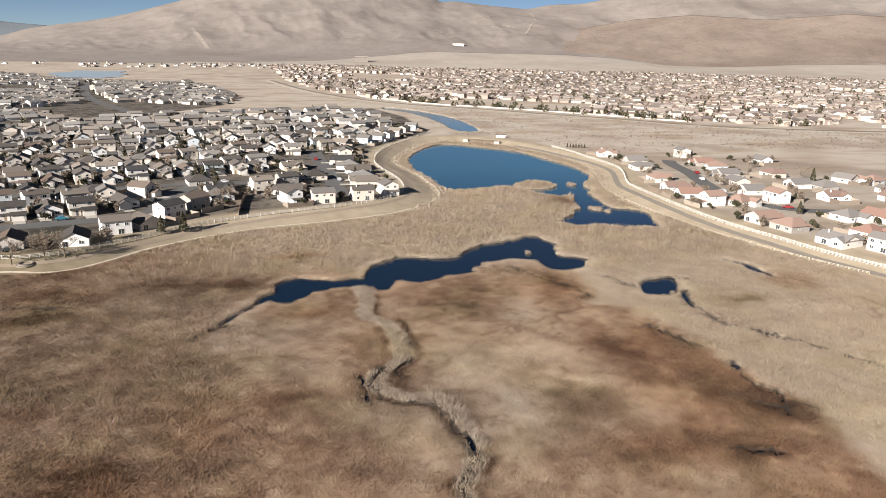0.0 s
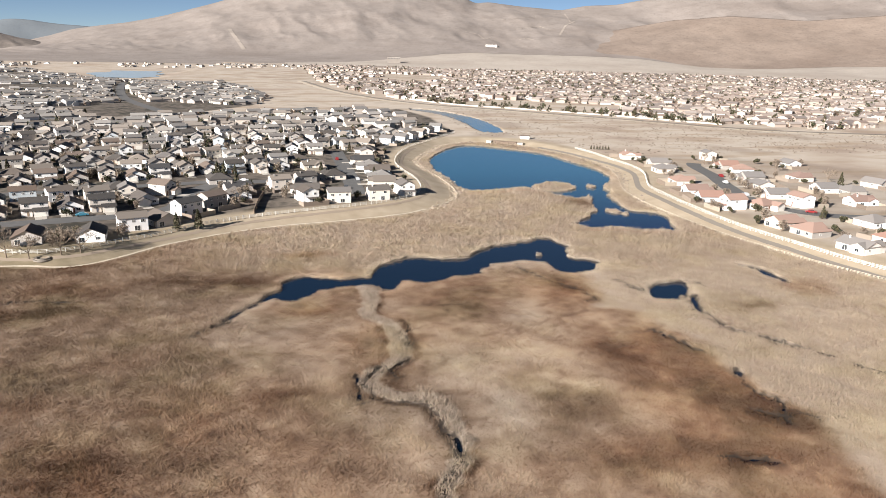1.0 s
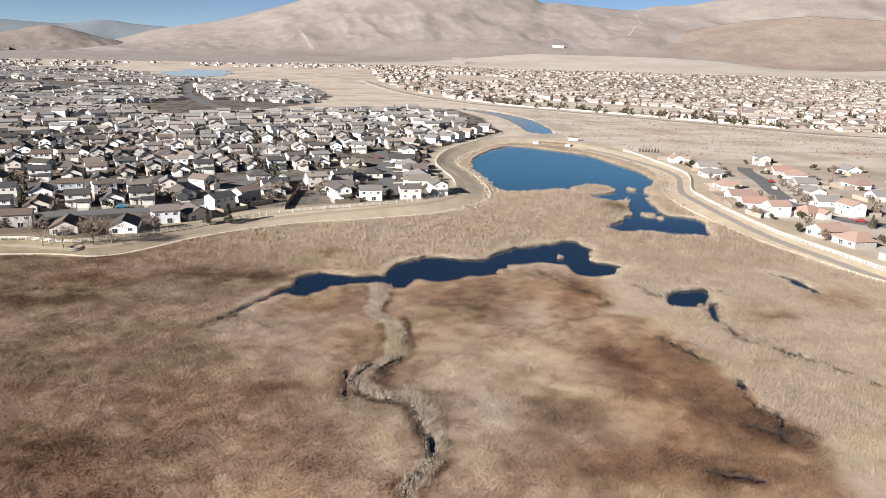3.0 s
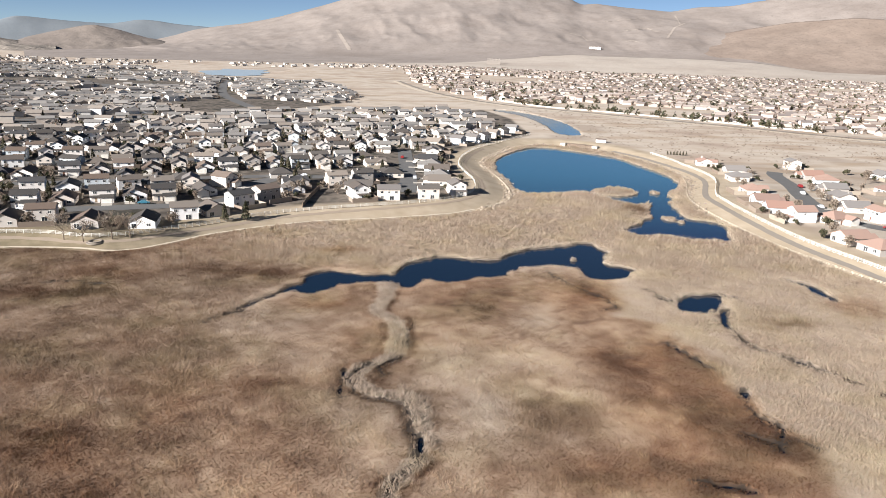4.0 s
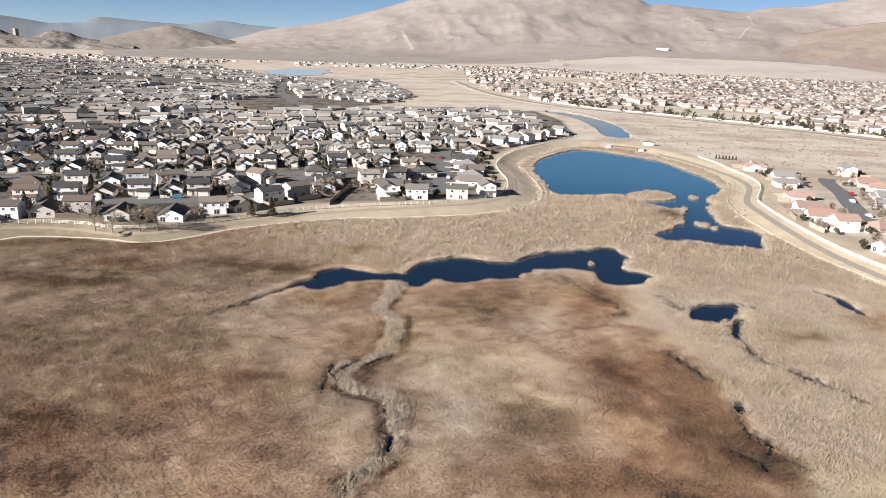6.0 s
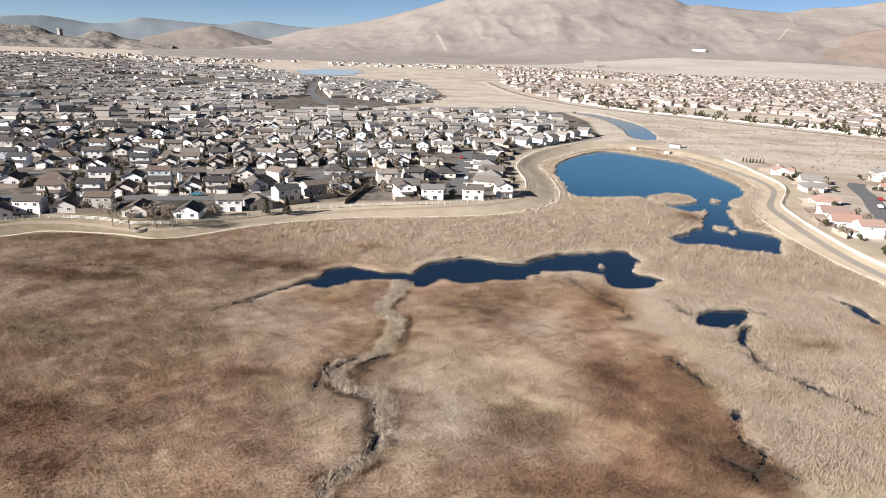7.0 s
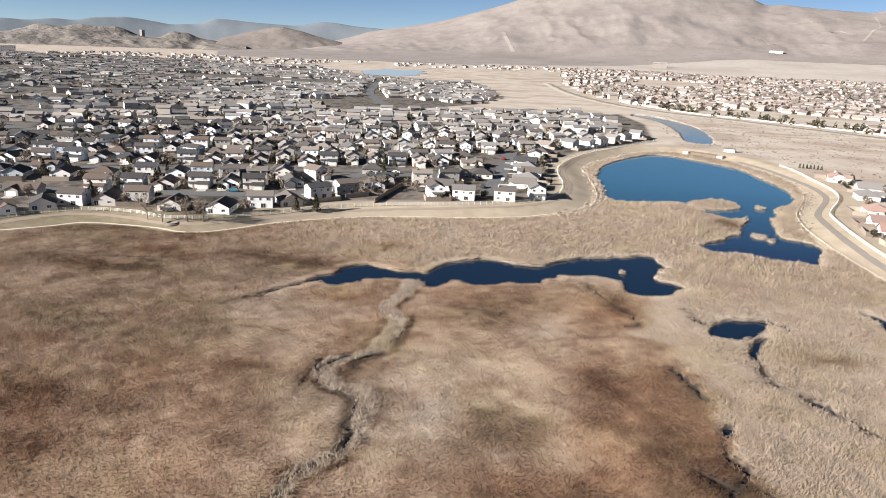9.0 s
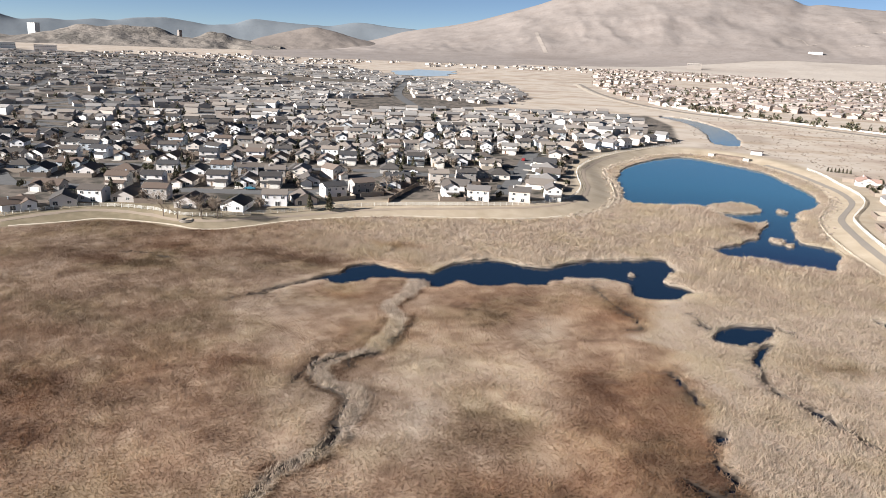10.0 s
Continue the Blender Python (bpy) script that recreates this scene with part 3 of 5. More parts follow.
# ---- hills ----
def hill(name, ridge, foot, r0, r1, material, label, z_ground=2.0, rough=40.0, power=1.3, seed=0, step_az=0.16, rows=70, back=6, apron=0.35, jag=0.03):
    """A range seen from the marsh: ridge and foot as (bearing, elevation) in degrees from 65 m up."""
    raz, rel = np.array(ridge).T
    faz, fel = np.array(foot).T
    az = np.arange(raz[0], raz[-1] + 1e-6, step_az)
    el = np.interp(az, raz, rel)
    k = np.ones(5) / 5
    el = np.convolve(np.pad(el, 2, "edge"), k, "valid")
    el = el + jag * 2 * (fbm(az + 90, 0 * az + seed, 1.1, 4, seed + 9) - 0.5)
    zr = 65 + r1 * np.tan(np.radians(el))
    zf = 65 + r0 * np.tan(np.radians(np.interp(az, faz, fel)))
    t = np.r_[np.linspace(-apron, -apron / 8, 8), np.linspace(0, 1, rows), 1 + np.linspace(0.03, 0.35, back)]
    T, A = np.meshgrid(t, az, indexing="ij")
    R = r0 + (r1 - r0) * T
    x, y = R * np.sin(np.radians(A)), R * np.cos(np.radians(A))
    up = np.clip(T, 0, 1)
    # spurs and gullies run down from the ridge
    warp = 0.35 * (fbm(x, y, 600, 3, seed + 1) - 0.5)
    prof = np.clip(up + warp * up * (1 - up) * 2.5, 0, 1) ** power
    wide = np.convolve(np.pad(zr, 25, "edge"), np.ones(51) / 51, "valid")
    crown = wide[None] + (zr - wide)[None] * up ** 6
    z = zf[None] + (crown - zf[None]) * prof
    lat = np.radians(A) * (r0 + r1) / 2 + 90 * (fbm(x, y, 300, 3, seed + 5) - 0.5)
    run = (R - r0) * 0.4
    env = np.sin(np.pi * np.clip(up, 0, 1)) ** 0.7
    for size, amp, k in ((520, 0.75, 2), (210, 0.42, 4), (80, 0.2, 6)):
        crest = 1 - 2 * np.abs(fbm(lat + 0.35 * run, run, size, 3, seed + k) - 0.5)
        z = z + amp * rough * (crest - 0.72) * env * step(0.0, 0.25, up)
    z = z + 0.08 * rough * (fbm(x, y, 60, 4, seed + 3) - 0.5) * step(0.0, 0.2, up) * (up < 0.995)
    z = np.where(T > 1, zr[None] - (T - 1) * 500, z)
    low = np.clip(-T / apron, 0, 1)
    z = np.where(T < 0, zf[None] * (1 - low) + (z_ground - 2) * low, z)
    m, n = T.shape
    ii = np.arange(m * n).reshape(m, n)
    q = np.stack([ii[:-1, :-1], ii[:-1, 1:], ii[1:, 1:], ii[1:, :-1]], -1).reshape(-1, 4)
    ob = new(name, mesh_np(name, np.c_[x.ravel(), y.ravel(), z.ravel()], q, material, smooth_shade=True))
    tagged(ob, label, "mountain", kind="structure")

    def height(a, r):
        i, j = np.interp(a, az, np.arange(n)), np.interp((r - r0) / (r1 - r0), t, np.arange(m))
        i0, j0 = int(min(i, n - 2)), int(min(j, m - 2))
        u, w = i - i0, j - j0
        return float((z[j0, i0] * (1 - u) + z[j0, i0 + 1] * u) * (1 - w) + (z[j0 + 1, i0] * (1 - u) + z[j0 + 1, i0 + 1] * u) * w)
    return height


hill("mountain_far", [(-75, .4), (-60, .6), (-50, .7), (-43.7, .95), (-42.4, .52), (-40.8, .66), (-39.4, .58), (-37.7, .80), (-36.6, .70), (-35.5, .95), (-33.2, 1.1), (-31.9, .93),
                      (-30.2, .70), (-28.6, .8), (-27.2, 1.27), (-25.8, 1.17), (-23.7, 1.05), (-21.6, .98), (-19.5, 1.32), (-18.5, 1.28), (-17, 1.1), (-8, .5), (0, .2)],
     [(-75, -.9), (0, -.9)], 4500, 4780, M_FARRANGE, "far mountain range with haze painted in blue-grey", rough=7, rows=40, seed=11, jag=0.03)
hill("mountain_rocky", [(-62, -.9), (-54, -.2), (-48, -.4), (-43.8, -.45), (-42.5, -.58), (-41.6, -.67), (-40.5, -.26), (-39.1, .33), (-38.2, .31), (-37.3, .28), (-36.2, .40), (-34.8, .39),
                        (-33.3, .33), (-32.5, -.02), (-31.8, -.3), (-31.2, -.34), (-30.2, .16), (-29.2, .12), (-27.8, -.25), (-26.2, -.66), (-25, -.9)],
     [(-62, -1.2), (-40, -1.05), (-26, -1.0)], 3600, 4150, M_ROCKHILL, "low rocky scrub-covered hill", rough=60, rows=50, seed=21, jag=0.16)
hill("mountain_knob", [(-29.5, -.95), (-27.8, -.5), (-26.6, -.03), (-24.5, .50), (-22.7, .91), (-21.2, .63), (-19.1, .10), (-18.2, -.05), (-17, -.4), (-15.5, -.7), (-14.5, -.9)],
     [(-29.5, -1.0), (-14, -.95)], 3700, 4300, M_KNOB, "dark rounded scrub hill", rough=26, rows=50, seed=31, jag=0.05)
RANGE_Z = hill("mountain_range", [(-27, -1.05), (-23.5, -.85), (-21, -.55), (-18.6, .02), (-17.3, .36), (-15.9, .78), (-14.2, 1.08), (-12.2, 1.38), (-10.1, 1.86), (-8.4, 2.33), (-6.8, 2.8), (-5.4, 3.24),
                        (-3.1, 4.1), (0.9, 4.7), (5, 4.75), (8.8, 4.35), (11.9, 3.8), (12.5, 3.42), (13.6, 3.54), (14.6, 3.43), (17, 3.2), (18.2, 3.12),
                        (19.1, 3.07), (21, 3.42), (23.2, 3.5), (24.6, 3.8), (28, 4.3), (33, 4.9), (40, 4.6), (47, 4.9), (55, 4.2), (65, 3.5), (80, 2.5)],
     [(-27, -1.1), (-21, -1.0), (-15, -.92), (-7, -.8), (1.5, -.6), (9.4, -.25), (16.5, -.25), (25, -.4), (30, -.75), (36, -.8), (43, -.45), (60, -.3), (80, -.3)],
     3050, 4560, M_MOUNTAIN, "bare tan desert mountain range with gullies", rough=28, power=1.2, rows=110, seed=41)
hill("mountain_spur", [(14.5, -.3), (17.2, .35), (20, 1.1), (23, 1.7), (27, 2.45), (31, 2.8), (36, 2.5), (41, 2.9), (47, 2.4), (55, 2.6), (66, 1.6)],
     [(14.5, -.5), (30, -.7), (66, -.5)], 3020, 3750, M_SPUR, "dark reddish-brown hill before the range", rough=20, power=1.1, rows=70, seed=61)
hill("mountain_fan", [(-2, -1.2), (1, -1.1), (4, -.85), (9, -.38), (12.6, -.13), (14.8, -.2), (19.1, -.2), (21.3, -.2), (25.4, -.33), (29.5, -.8), (34, -.78), (38, -.5), (43, -.35), (52, -.3), (62, -.6)],
     [(-2, -1.25), (4, -1.15), (20, -1.15), (30, -1.2), (62, -1.2)], 2500, 3020, M_DUNE, "pale sandy slope at the mountain's foot", rough=5, rows=30, power=1.0, seed=51)


def hill_track(name, line, width, material, label, r_from=3060, r_to=4540):
    """A track on the range, through the given bearings and elevations."""
    pts = []
    for (a0, e0), (a1, e1) in zip(line[:-1], line[1:]):
        for k in range(14):
            a, e = a0 + (a1 - a0) * k / 14, e0 + (e1 - e0) * k / 14
            for r in np.arange(r_from, r_to, 6.0):
                if math.degrees(math.atan2(RANGE_Z(a, r) - 65, r)) >= e:
                    pts.append((r * math.sin(radians(a)), r * math.cos(radians(a)), RANGE_Z(a, r)))
                    break
    V, F = [], []
    for i, p in enumerate(pts):
        q = pts[min(i + 1, len(pts) - 1)]
        o = pts[max(i - 1, 0)]
        t = Vector((q[0] - o[0], q[1] - o[1], q[2] - o[2])).normalized()
        s = Vector((t.y, -t.x, 0)).normalized() * width / 2
        for w in (s, -s):
            x, y = p[0] + w.x, p[1] + w.y
            z = RANGE_Z(math.degrees(math.atan2(x, y)), math.hypot(x, y))
            V.append((x, y, z + 0.8))
    for i in range(len(pts) - 1):
        F.append((2 * i, 2 * i + 1, 2 * i + 3, 2 * i + 2))
    if F:
        tagged(new(name, mesh_np(name, V, F, material)), label, "track", kind="structure")


hill_track("track_firebreak", [(-5.72, 1.11), (-5.33, .46), (-5.02, 0), (-4.8, -.38)], 17, M_TRACK, "pale bulldozed firebreak down the mountain")
hill_track("track_upper", [(15.58, 1.61), (16.55, 1.75), (17.51, 1.85), (17.91, 1.71), (18.46, 1.6)], 9, M_TRACK, "pale dirt track across the mountain")
hill_track("track_saddle", [(18.96, 1.23), (19.18, 1.58), (19.4, 1.97), (20.11, 2.29)], 11, M_TRACK, "pale dirt track up to the saddle")
hill_track("track_crest", [(19.75, 2.2), (19.55, 2.51), (19.29, 2.81)], 8, M_TRACK, "pale dirt track over the saddle")
hill_track("track_lower", [(11.78, 1.39), (12.82, 1.18), (13.26, .83), (13.85, .97)], 8, M_TRACK, "pale dirt track along the mountain foot")
hill_track("track_foot", [(15.87, .83), (16.44, 1.0), (17.04, .86)], 9, M_TRACK, "pale dirt turnout at the mountain foot")
hill_track("track_high", [(14.32, 2.25), (15.88, 2.44), (17.42, 2.59)], 6, M_TRACK, "faint pale track high on the mountain")


# ---- paths and streets ----
tagged(ribbon("path_left", dense(PATH_LEFT, 2.5), 2.0, M_DIRTPATH, 0.07, 0.5), "brown compacted dirt path along the white fence", "path", kind="structure")
tagged(ribbon("trail_left", dense(TRAIL_LEFT, 2.0), 1.1, M_TRAIL, 0.09, 0.4), "narrow pale gravel trail at the marsh edge", "path", kind="structure")
tagged(ribbon("path_right", dense(PATH_RIGHT, 2.5), 2.7, M_PAVED, 0.07, 0.3), "dark paved path along the white fence", "path", kind="structure")
tagged(ribbon("road_back", dense(BACK_ROAD, 8), 7, M_PAVED, 0.12), "grey asphalt road beyond the dry field", "road", kind="structure")
tagged(ribbon("shoulder_back", dense([(x - 9, y - 11) for x, y in BACK_ROAD], 8), 7, M_TRAIL, 0.10, 2), "pale gravel shoulder beside the road", "path", kind="structure")
tagged(ribbon("street_a", dense(STREET_A, 3), 8.5, M_ASPHALT, 0.10), "grey asphalt residential street", "road", kind="structure")
tagged(ribbon("street_b", dense(STREET_B, 3), 9.0, M_ASPHALT, 0.10), "grey asphalt residential street", "road", kind="structure")
tagged(ribbon("street_c", dense(STREET_C, 3), 8.5, M_ASPHALT, 0.10), "grey asphalt residential street", "road", kind="structure")

tagged(ribbon("street_d", dense(smooth([(-212, 254), (-236, 276), (-244, 312), (-232, 336), (-190, 342)]), 3), 10, M_ASPHALT, 0.10), "grey asphalt residential street", "road", kind="structure")
ROW_DIR = radians(18)
CU, SU = math.cos(ROW_DIR), math.sin(ROW_DIR)


def uv(u, v):
    """Town grid to the world: u along the rows of houses, v away from the marsh."""
    return u * CU - v * SU, u * SU + v * CU


for n, (v, u0, u1) in enumerate(((357, -360, 55), (417, -420, 105), (473, -480, 140), (529, -520, 170), (585, -560, 200), (641, -600, 230), (697, -600, 240))):
    tagged(ribbon("street_row_%d" % (n + 1), dense([uv(u0, v), uv((u0 + u1) / 2, v), uv(u1, v)], 6), 7.5, M_ASPHALT, 0.10),
           "grey asphalt street between house rows", "road", kind="structure")


# ---- houses ----
def gable_block(wall, roof, cx, cy, w, d, z0, h, ridge="x", pitch=0.42, over=0.55, hip=False):
    """A block of walls with a pitched roof slab over it."""
    x0, x1, y0, y1 = cx - w / 2, cx + w / 2, cy - d / 2, cy + d / 2
    span = d if ridge == "x" else w
    top = z0 + h + span / 2 * pitch
    v = [wall.verts.new(p) for p in ((x0, y0, z0), (x1, y0, z0), (x1, y1, z0), (x0, y1, z0),
                                     (x0, y0, z0 + h), (x1, y0, z0 + h), (x1, y1, z0 + h), (x0, y1, z0 + h))]
    if hip:
        for f in ((0, 1, 5, 4), (1, 2, 6, 5), (2, 3, 7, 6), (3, 0, 4, 7)):
            wall.faces.new([v[i] for i in f])
    elif ridge == "x":
        a, b = wall.verts.new((x0, cy, top)), wall.verts.new((x1, cy, top))
        wall.faces.new([v[0], v[1], v[5], v[4]])
        wall.faces.new([v[2], v[3], v[7], v[6]])
        wall.faces.new([v[1], v[2], v[6], b, v[5]])
        wall.faces.new([v[3], v[0], v[4], a, v[7]])
    else:
        a, b = wall.verts.new((cx, y0, top)), wall.verts.new((cx, y1, top))
        wall.faces.new([v[1], v[2], v[6], v[5]])
        wall.faces.new([v[3], v[0], v[4], v[7]])
        wall.faces.new([v[0], v[1], v[5], a, v[4]])
        wall.faces.new([v[2], v[3], v[7], b, v[6]])
    # roof slab, 0.18 thick, with eaves
    ez, th = z0 + h - over * pitch, 0.18
    X0, X1, Y0, Y1 = x0 - over, x1 + over, y0 - over, y1 + over
    if ridge == "x":
        inset = (span / 2 + over) if hip else 0
        r0, r1 = (X0 + inset, cy, top + 0.05), (X1 - inset, cy, top + 0.05)
    else:
        inset = (span / 2 + over) if hip else 0
        r0, r1 = (cx, Y0 + inset, top + 0.05), (cx, Y1 - inset, top + 0.05)
    rings = []
    for dz in (0.0, th):
        rings.append([roof.verts.new((p[0], p[1], p[2] + dz)) for p in ((X0, Y0, ez), (X1, Y0, ez), (X1, Y1, ez), (X0, Y1, ez), r0, r1)])
    lo, hi = rings
    faces = ((0, 1, 5, 4), (2, 3, 4, 5), (1, 2, 5), (3, 0, 4)) if ridge == "x" else ((1, 2, 5, 4), (3, 0, 4, 5), (0, 1, 4), (2, 3, 5))
    for f in faces:
        if len(f) == 3 and not hip:
            continue
        roof.faces.new([hi[i] for i in f])
        roof.faces.new([lo[i] for i in reversed(f)])
    edges = ((0, 1), (2, 3), (1, 5), (5, 2), (3, 4), (4, 0)) if ridge == "x" else ((1, 2), (3, 0), (0, 4), (4, 1), (2, 5), (5, 3))
    if hip:
        edges = ((0, 1), (1, 2), (2, 3), (3, 0))
    for a, b in edges:
        roof.faces.new([lo[a], lo[b], hi[b], hi[a]])


def opening(parent, name, x, y, z, w, h, face, material, frame_w=0.1, pane=None):
    """A framed window or a door leaf, proud of the wall it sits in; face: the side of the house it looks to."""
    bm = bmesh.new()
    if pane:
        for a in ((-w / 2, 0, -w / 2 + frame_w, h), (w / 2 - frame_w, 0, w / 2, h), (-w / 2, 0, w / 2, frame_w), (-w / 2, h - frame_w, w / 2, h),
                  (-0.04, 0, 0.04, h)):
            box(bm, a[0], -0.10, a[1], a[2], 0.0, a[3])
    else:
        box(bm, -w / 2, -0.08, 0, w / 2, 0.0, h)
    turn = {"s": 0, "e": 90, "n": 180, "w": 270}[face]
    ob = part(name, bm, material, parent)
    ob.matrix_basis = pose(x, y, z, 0, 0, turn)
    if pane:
        bm = bmesh.new()
        box(bm, -w / 2 + 0.02, -0.05, 0.02, w / 2 - 0.02, -0.01, h - 0.02)
        part("pane", bm, M_GLASS, ob)
    return ob


def sectional(parent, x, y, z, w, h, face):
    bm = bmesh.new()
    for k in range(4):
        box(bm, -w / 2, -0.09, h * k / 4 + 0.02, w / 2, 0, h * (k + 1) / 4 - 0.02)
    box(bm, -w / 2, -0.05, 0, w / 2, 0, h)
    ob = part("garage_door", bm, M_GARAGE, parent)
    ob.matrix_basis = pose(x, y, z, 0, 0, {"s": 0, "n": 180}[face])


def make_house(kind, roof_mat):
    """Street side to -y."""
    root = new("house")
    wall, roof = bmesh.new(), bmesh.new()
    wins = []
    if kind == "gable":          # one storey, gable to the street
        W, D, H = 12.0, 13.5, 2.9
        gable_block(wall, roof, 0, 0, W, D, -0.6, H + 0.6, "y", 0.40)
        gable_block(wall, roof, -2.6, -D / 2 - 1.0, 6.4, 3.4, -0.6, H + 0.3, "y", 0.42)
        sectional(root, -2.6, -D / 2 - 2.72, 0, 4.9, 2.2, "s")
        wins = [(3.4, -D / 2, .9, 2.2, 1.3, "s"), (-3, D / 2, .9, 2.0, 1.3, "n"), (3.5, D / 2, .1, 2.4, 2.1, "n"), (W / 2, 1, 1, 1.4, 1.1, "e"), (-W / 2, 1, 1, 1.4, 1.1, "w")]
        door = (1.3, -D / 2, "s")
    elif kind == "hip":          # one storey under a hipped roof
        W, D, H = 14.5, 12.0, 2.9
        gable_block(wall, roof, 0, 0, W, D, -0.6, H + 0.6, "x", 0.40, hip=True)
        gable_block(wall, roof, 3.6, -D / 2 - 1.5, 6.6, 5.0, -0.6, H + 0.5, "y", 0.40)
        sectional(root, 3.6, -D / 2 - 4.02, 0, 4.9, 2.2, "s")
        wins = [(-4.2, -D / 2, .9, 2.2, 1.3, "s"), (-4, D / 2, .9, 2.0, 1.3, "n"), (1.5, D / 2, .1, 2.6, 2.1, "n"), (W / 2, 1, 1, 1.4, 1.1, "e"), (-W / 2, 1, 1, 1.4, 1.1, "w")]
        door = (-1.6, -D / 2, "s")
    elif kind == "two":          # two storeys, ridge along the street, lower garage wing
        W, D, H = 12.5, 9.0, 5.5
        gable_block(wall, roof, 0, 0, W, D, -0.6, H + 0.6, "x", 0.36)
        gable_block(wall, roof, 2.8, -D / 2 - 2.0, 6.4, 4.6, -0.6, 3.2, "x", 0.36)
        gable_block(wall, roof, -3.4, -D / 2 - 0.9, 4.6, 2.0, -0.6, 3.1, "x", 0.34)
        sectional(root, 2.8, -D / 2 - 4.32, 0, 4.9, 2.2, "s")
        wins = [(-3.6, -D / 2, 3.6, 1.8, 1.3, "s"), (3.4, -D / 2, 4.0, 1.8, 1.1, "s"), (-3.4, D / 2, 3.5, 1.8, 1.3, "n"), (3.2, D / 2, 3.5, 1.8, 1.3, "n"),
                (-2.0, D / 2, .1, 2.4, 2.1, "n"), (3.6, D / 2, .9, 1.8, 1.2, "n"), (W / 2, 0, 3.6, 1.3, 1.1, "e"), (-W / 2, 0, 3.6, 1.3, 1.1, "w")]
        door = (-3.0, -D / 2 - 1.9, "s")
    elif kind == "tall":         # two storeys, gable to the street
        W, D, H = 9.5, 11.5, 5.4
        gable_block(wall, roof, 0, 0, W, D, -0.6, H + 0.6, "y", 0.42)
        gable_block(wall, roof, 1.6, -D / 2 - 1.7, 5.8, 4.0, -0.6, 3.2, "y", 0.40)
        gable_block(wall, roof, -1.0, D / 2 + 1.2, 6.5, 2.4, -0.6, 3.1, "x", 0.25)
        sectional(root, 1.6, -D / 2 - 3.72, 0, 4.6, 2.2, "s")
        wins = [(-2.4, -D / 2, 3.5, 1.6, 1.3, "s"), (2.2, -D / 2, 4.1, 1.6, 1.1, "s"), (-2.4, D / 2, 3.8, 1.6, 1.2, "n"), (2.4, D / 2, 3.8, 1.6, 1.2, "n"),
                (-1.0, D / 2 + 2.4, .2, 2.6, 2.0, "n"), (W / 2, 1, 3.6, 1.3, 1.1, "e"), (-W / 2, 1, 3.6, 1.3, 1.1, "w")]
        door = (-3.2, -D / 2, "s")
    elif kind == "plain":        # two storeys, simple long box
        W, D, H = 13.0, 9.0, 5.5
        gable_block(wall, roof, 0, 0, W, D, -0.6, H + 0.6, "x", 0.34)
        sectional(root, 3.4, -D / 2, 0, 4.9, 2.2, "s")
        wins = [(-3.6, -D / 2, 3.5, 1.8, 1.3, "s"), (3.4, -D / 2, 3.6, 2.2, 1.3, "s"), (0, -D / 2, 3.6, 1.4, 1.3, "s"), (-4.2, D / 2, 3.4, 1.8, 1.3, "n"), (0, D / 2, 3.6, 1.2, 1.0, "n"),
                (4.2, D / 2, 3.4, 1.8, 1.3, "n"), (-1.6, D / 2, .1, 2.6, 2.1, "n"), (4.0, D / 2, .9, 1.8, 1.3, "n"), (W / 2, 0, 3.6, 1.3, 1.1, "e"), (-W / 2, 0, 3.6, 1.3, 1.1, "w")]
        door = (-1.2, -D / 2, "s")
    else:                        # ell: wide one storey with a crossing wing
        W, D, H = 15.5, 10.5, 2.9
        gable_block(wall, roof, 0, 0, W, D, -0.6, H + 0.6, "x", 0.38)
        gable_block(wall, roof, -4.0, -1.0, 7.0, 15.0, -0.6, H + 0.62, "y", 0.40)
        sectional(root, -4.0, -8.5, 0, 4.9, 2.2, "s")
        wins = [(3.8, -D / 2, .9, 2.2, 1.3, "s"), (-4, 6.5, .9, 2.0, 1.3, "n"), (3.0, D / 2, .1, 2.6, 2.1, "n"), (W / 2, 1, 1, 1.4, 1.1, "e"), (-W / 2, 3, 1, 1.4, 1.1, "w")]
        door = (1.4, -D / 2, "s")
    part("wall", wall, M_WALL, root)
    part("roof", roof, roof_mat, root)
    if kind in ("ell", "two"):
        top = H + (2.7 if kind == "ell" else 2.1)
        bm = bmesh.new()
        box(bm, 3.5, 1.2, H + 0.6, 4.1, 1.8, top)
        box(bm, 3.42, 1.12, top, 4.18, 1.88, top + 0.12)
        part("chimney", bm, M_WALL, root)
    for x, y, z, w, h, face in wins:
        opening(root, "window", x, y, z, w, h, face, M_TRIM, pane=True)
    opening(root, "front_door", door[0], door[1], 0, 1.0, 2.1, door[2], M_DOOR)
    return root


LABELS = {"gable": "one-storey stucco house with gabled roof and garage", "hip": "one-storey stucco house under a hipped roof",
          "two": "two-storey pale stucco house with lower garage wing", "tall": "narrow two-storey stucco house with steep gable",
          "plain": "plain two-storey pale house with long shingle roof", "ell": "wide one-storey house with crossing gabled wing"}
KINDS = ["gable", "hip", "two", "tall", "plain", "ell"]
PROTO = {}
PLACED = []          # x, y of every house so far
NEAR_ROOM = 290      # houses that stand as things of their own


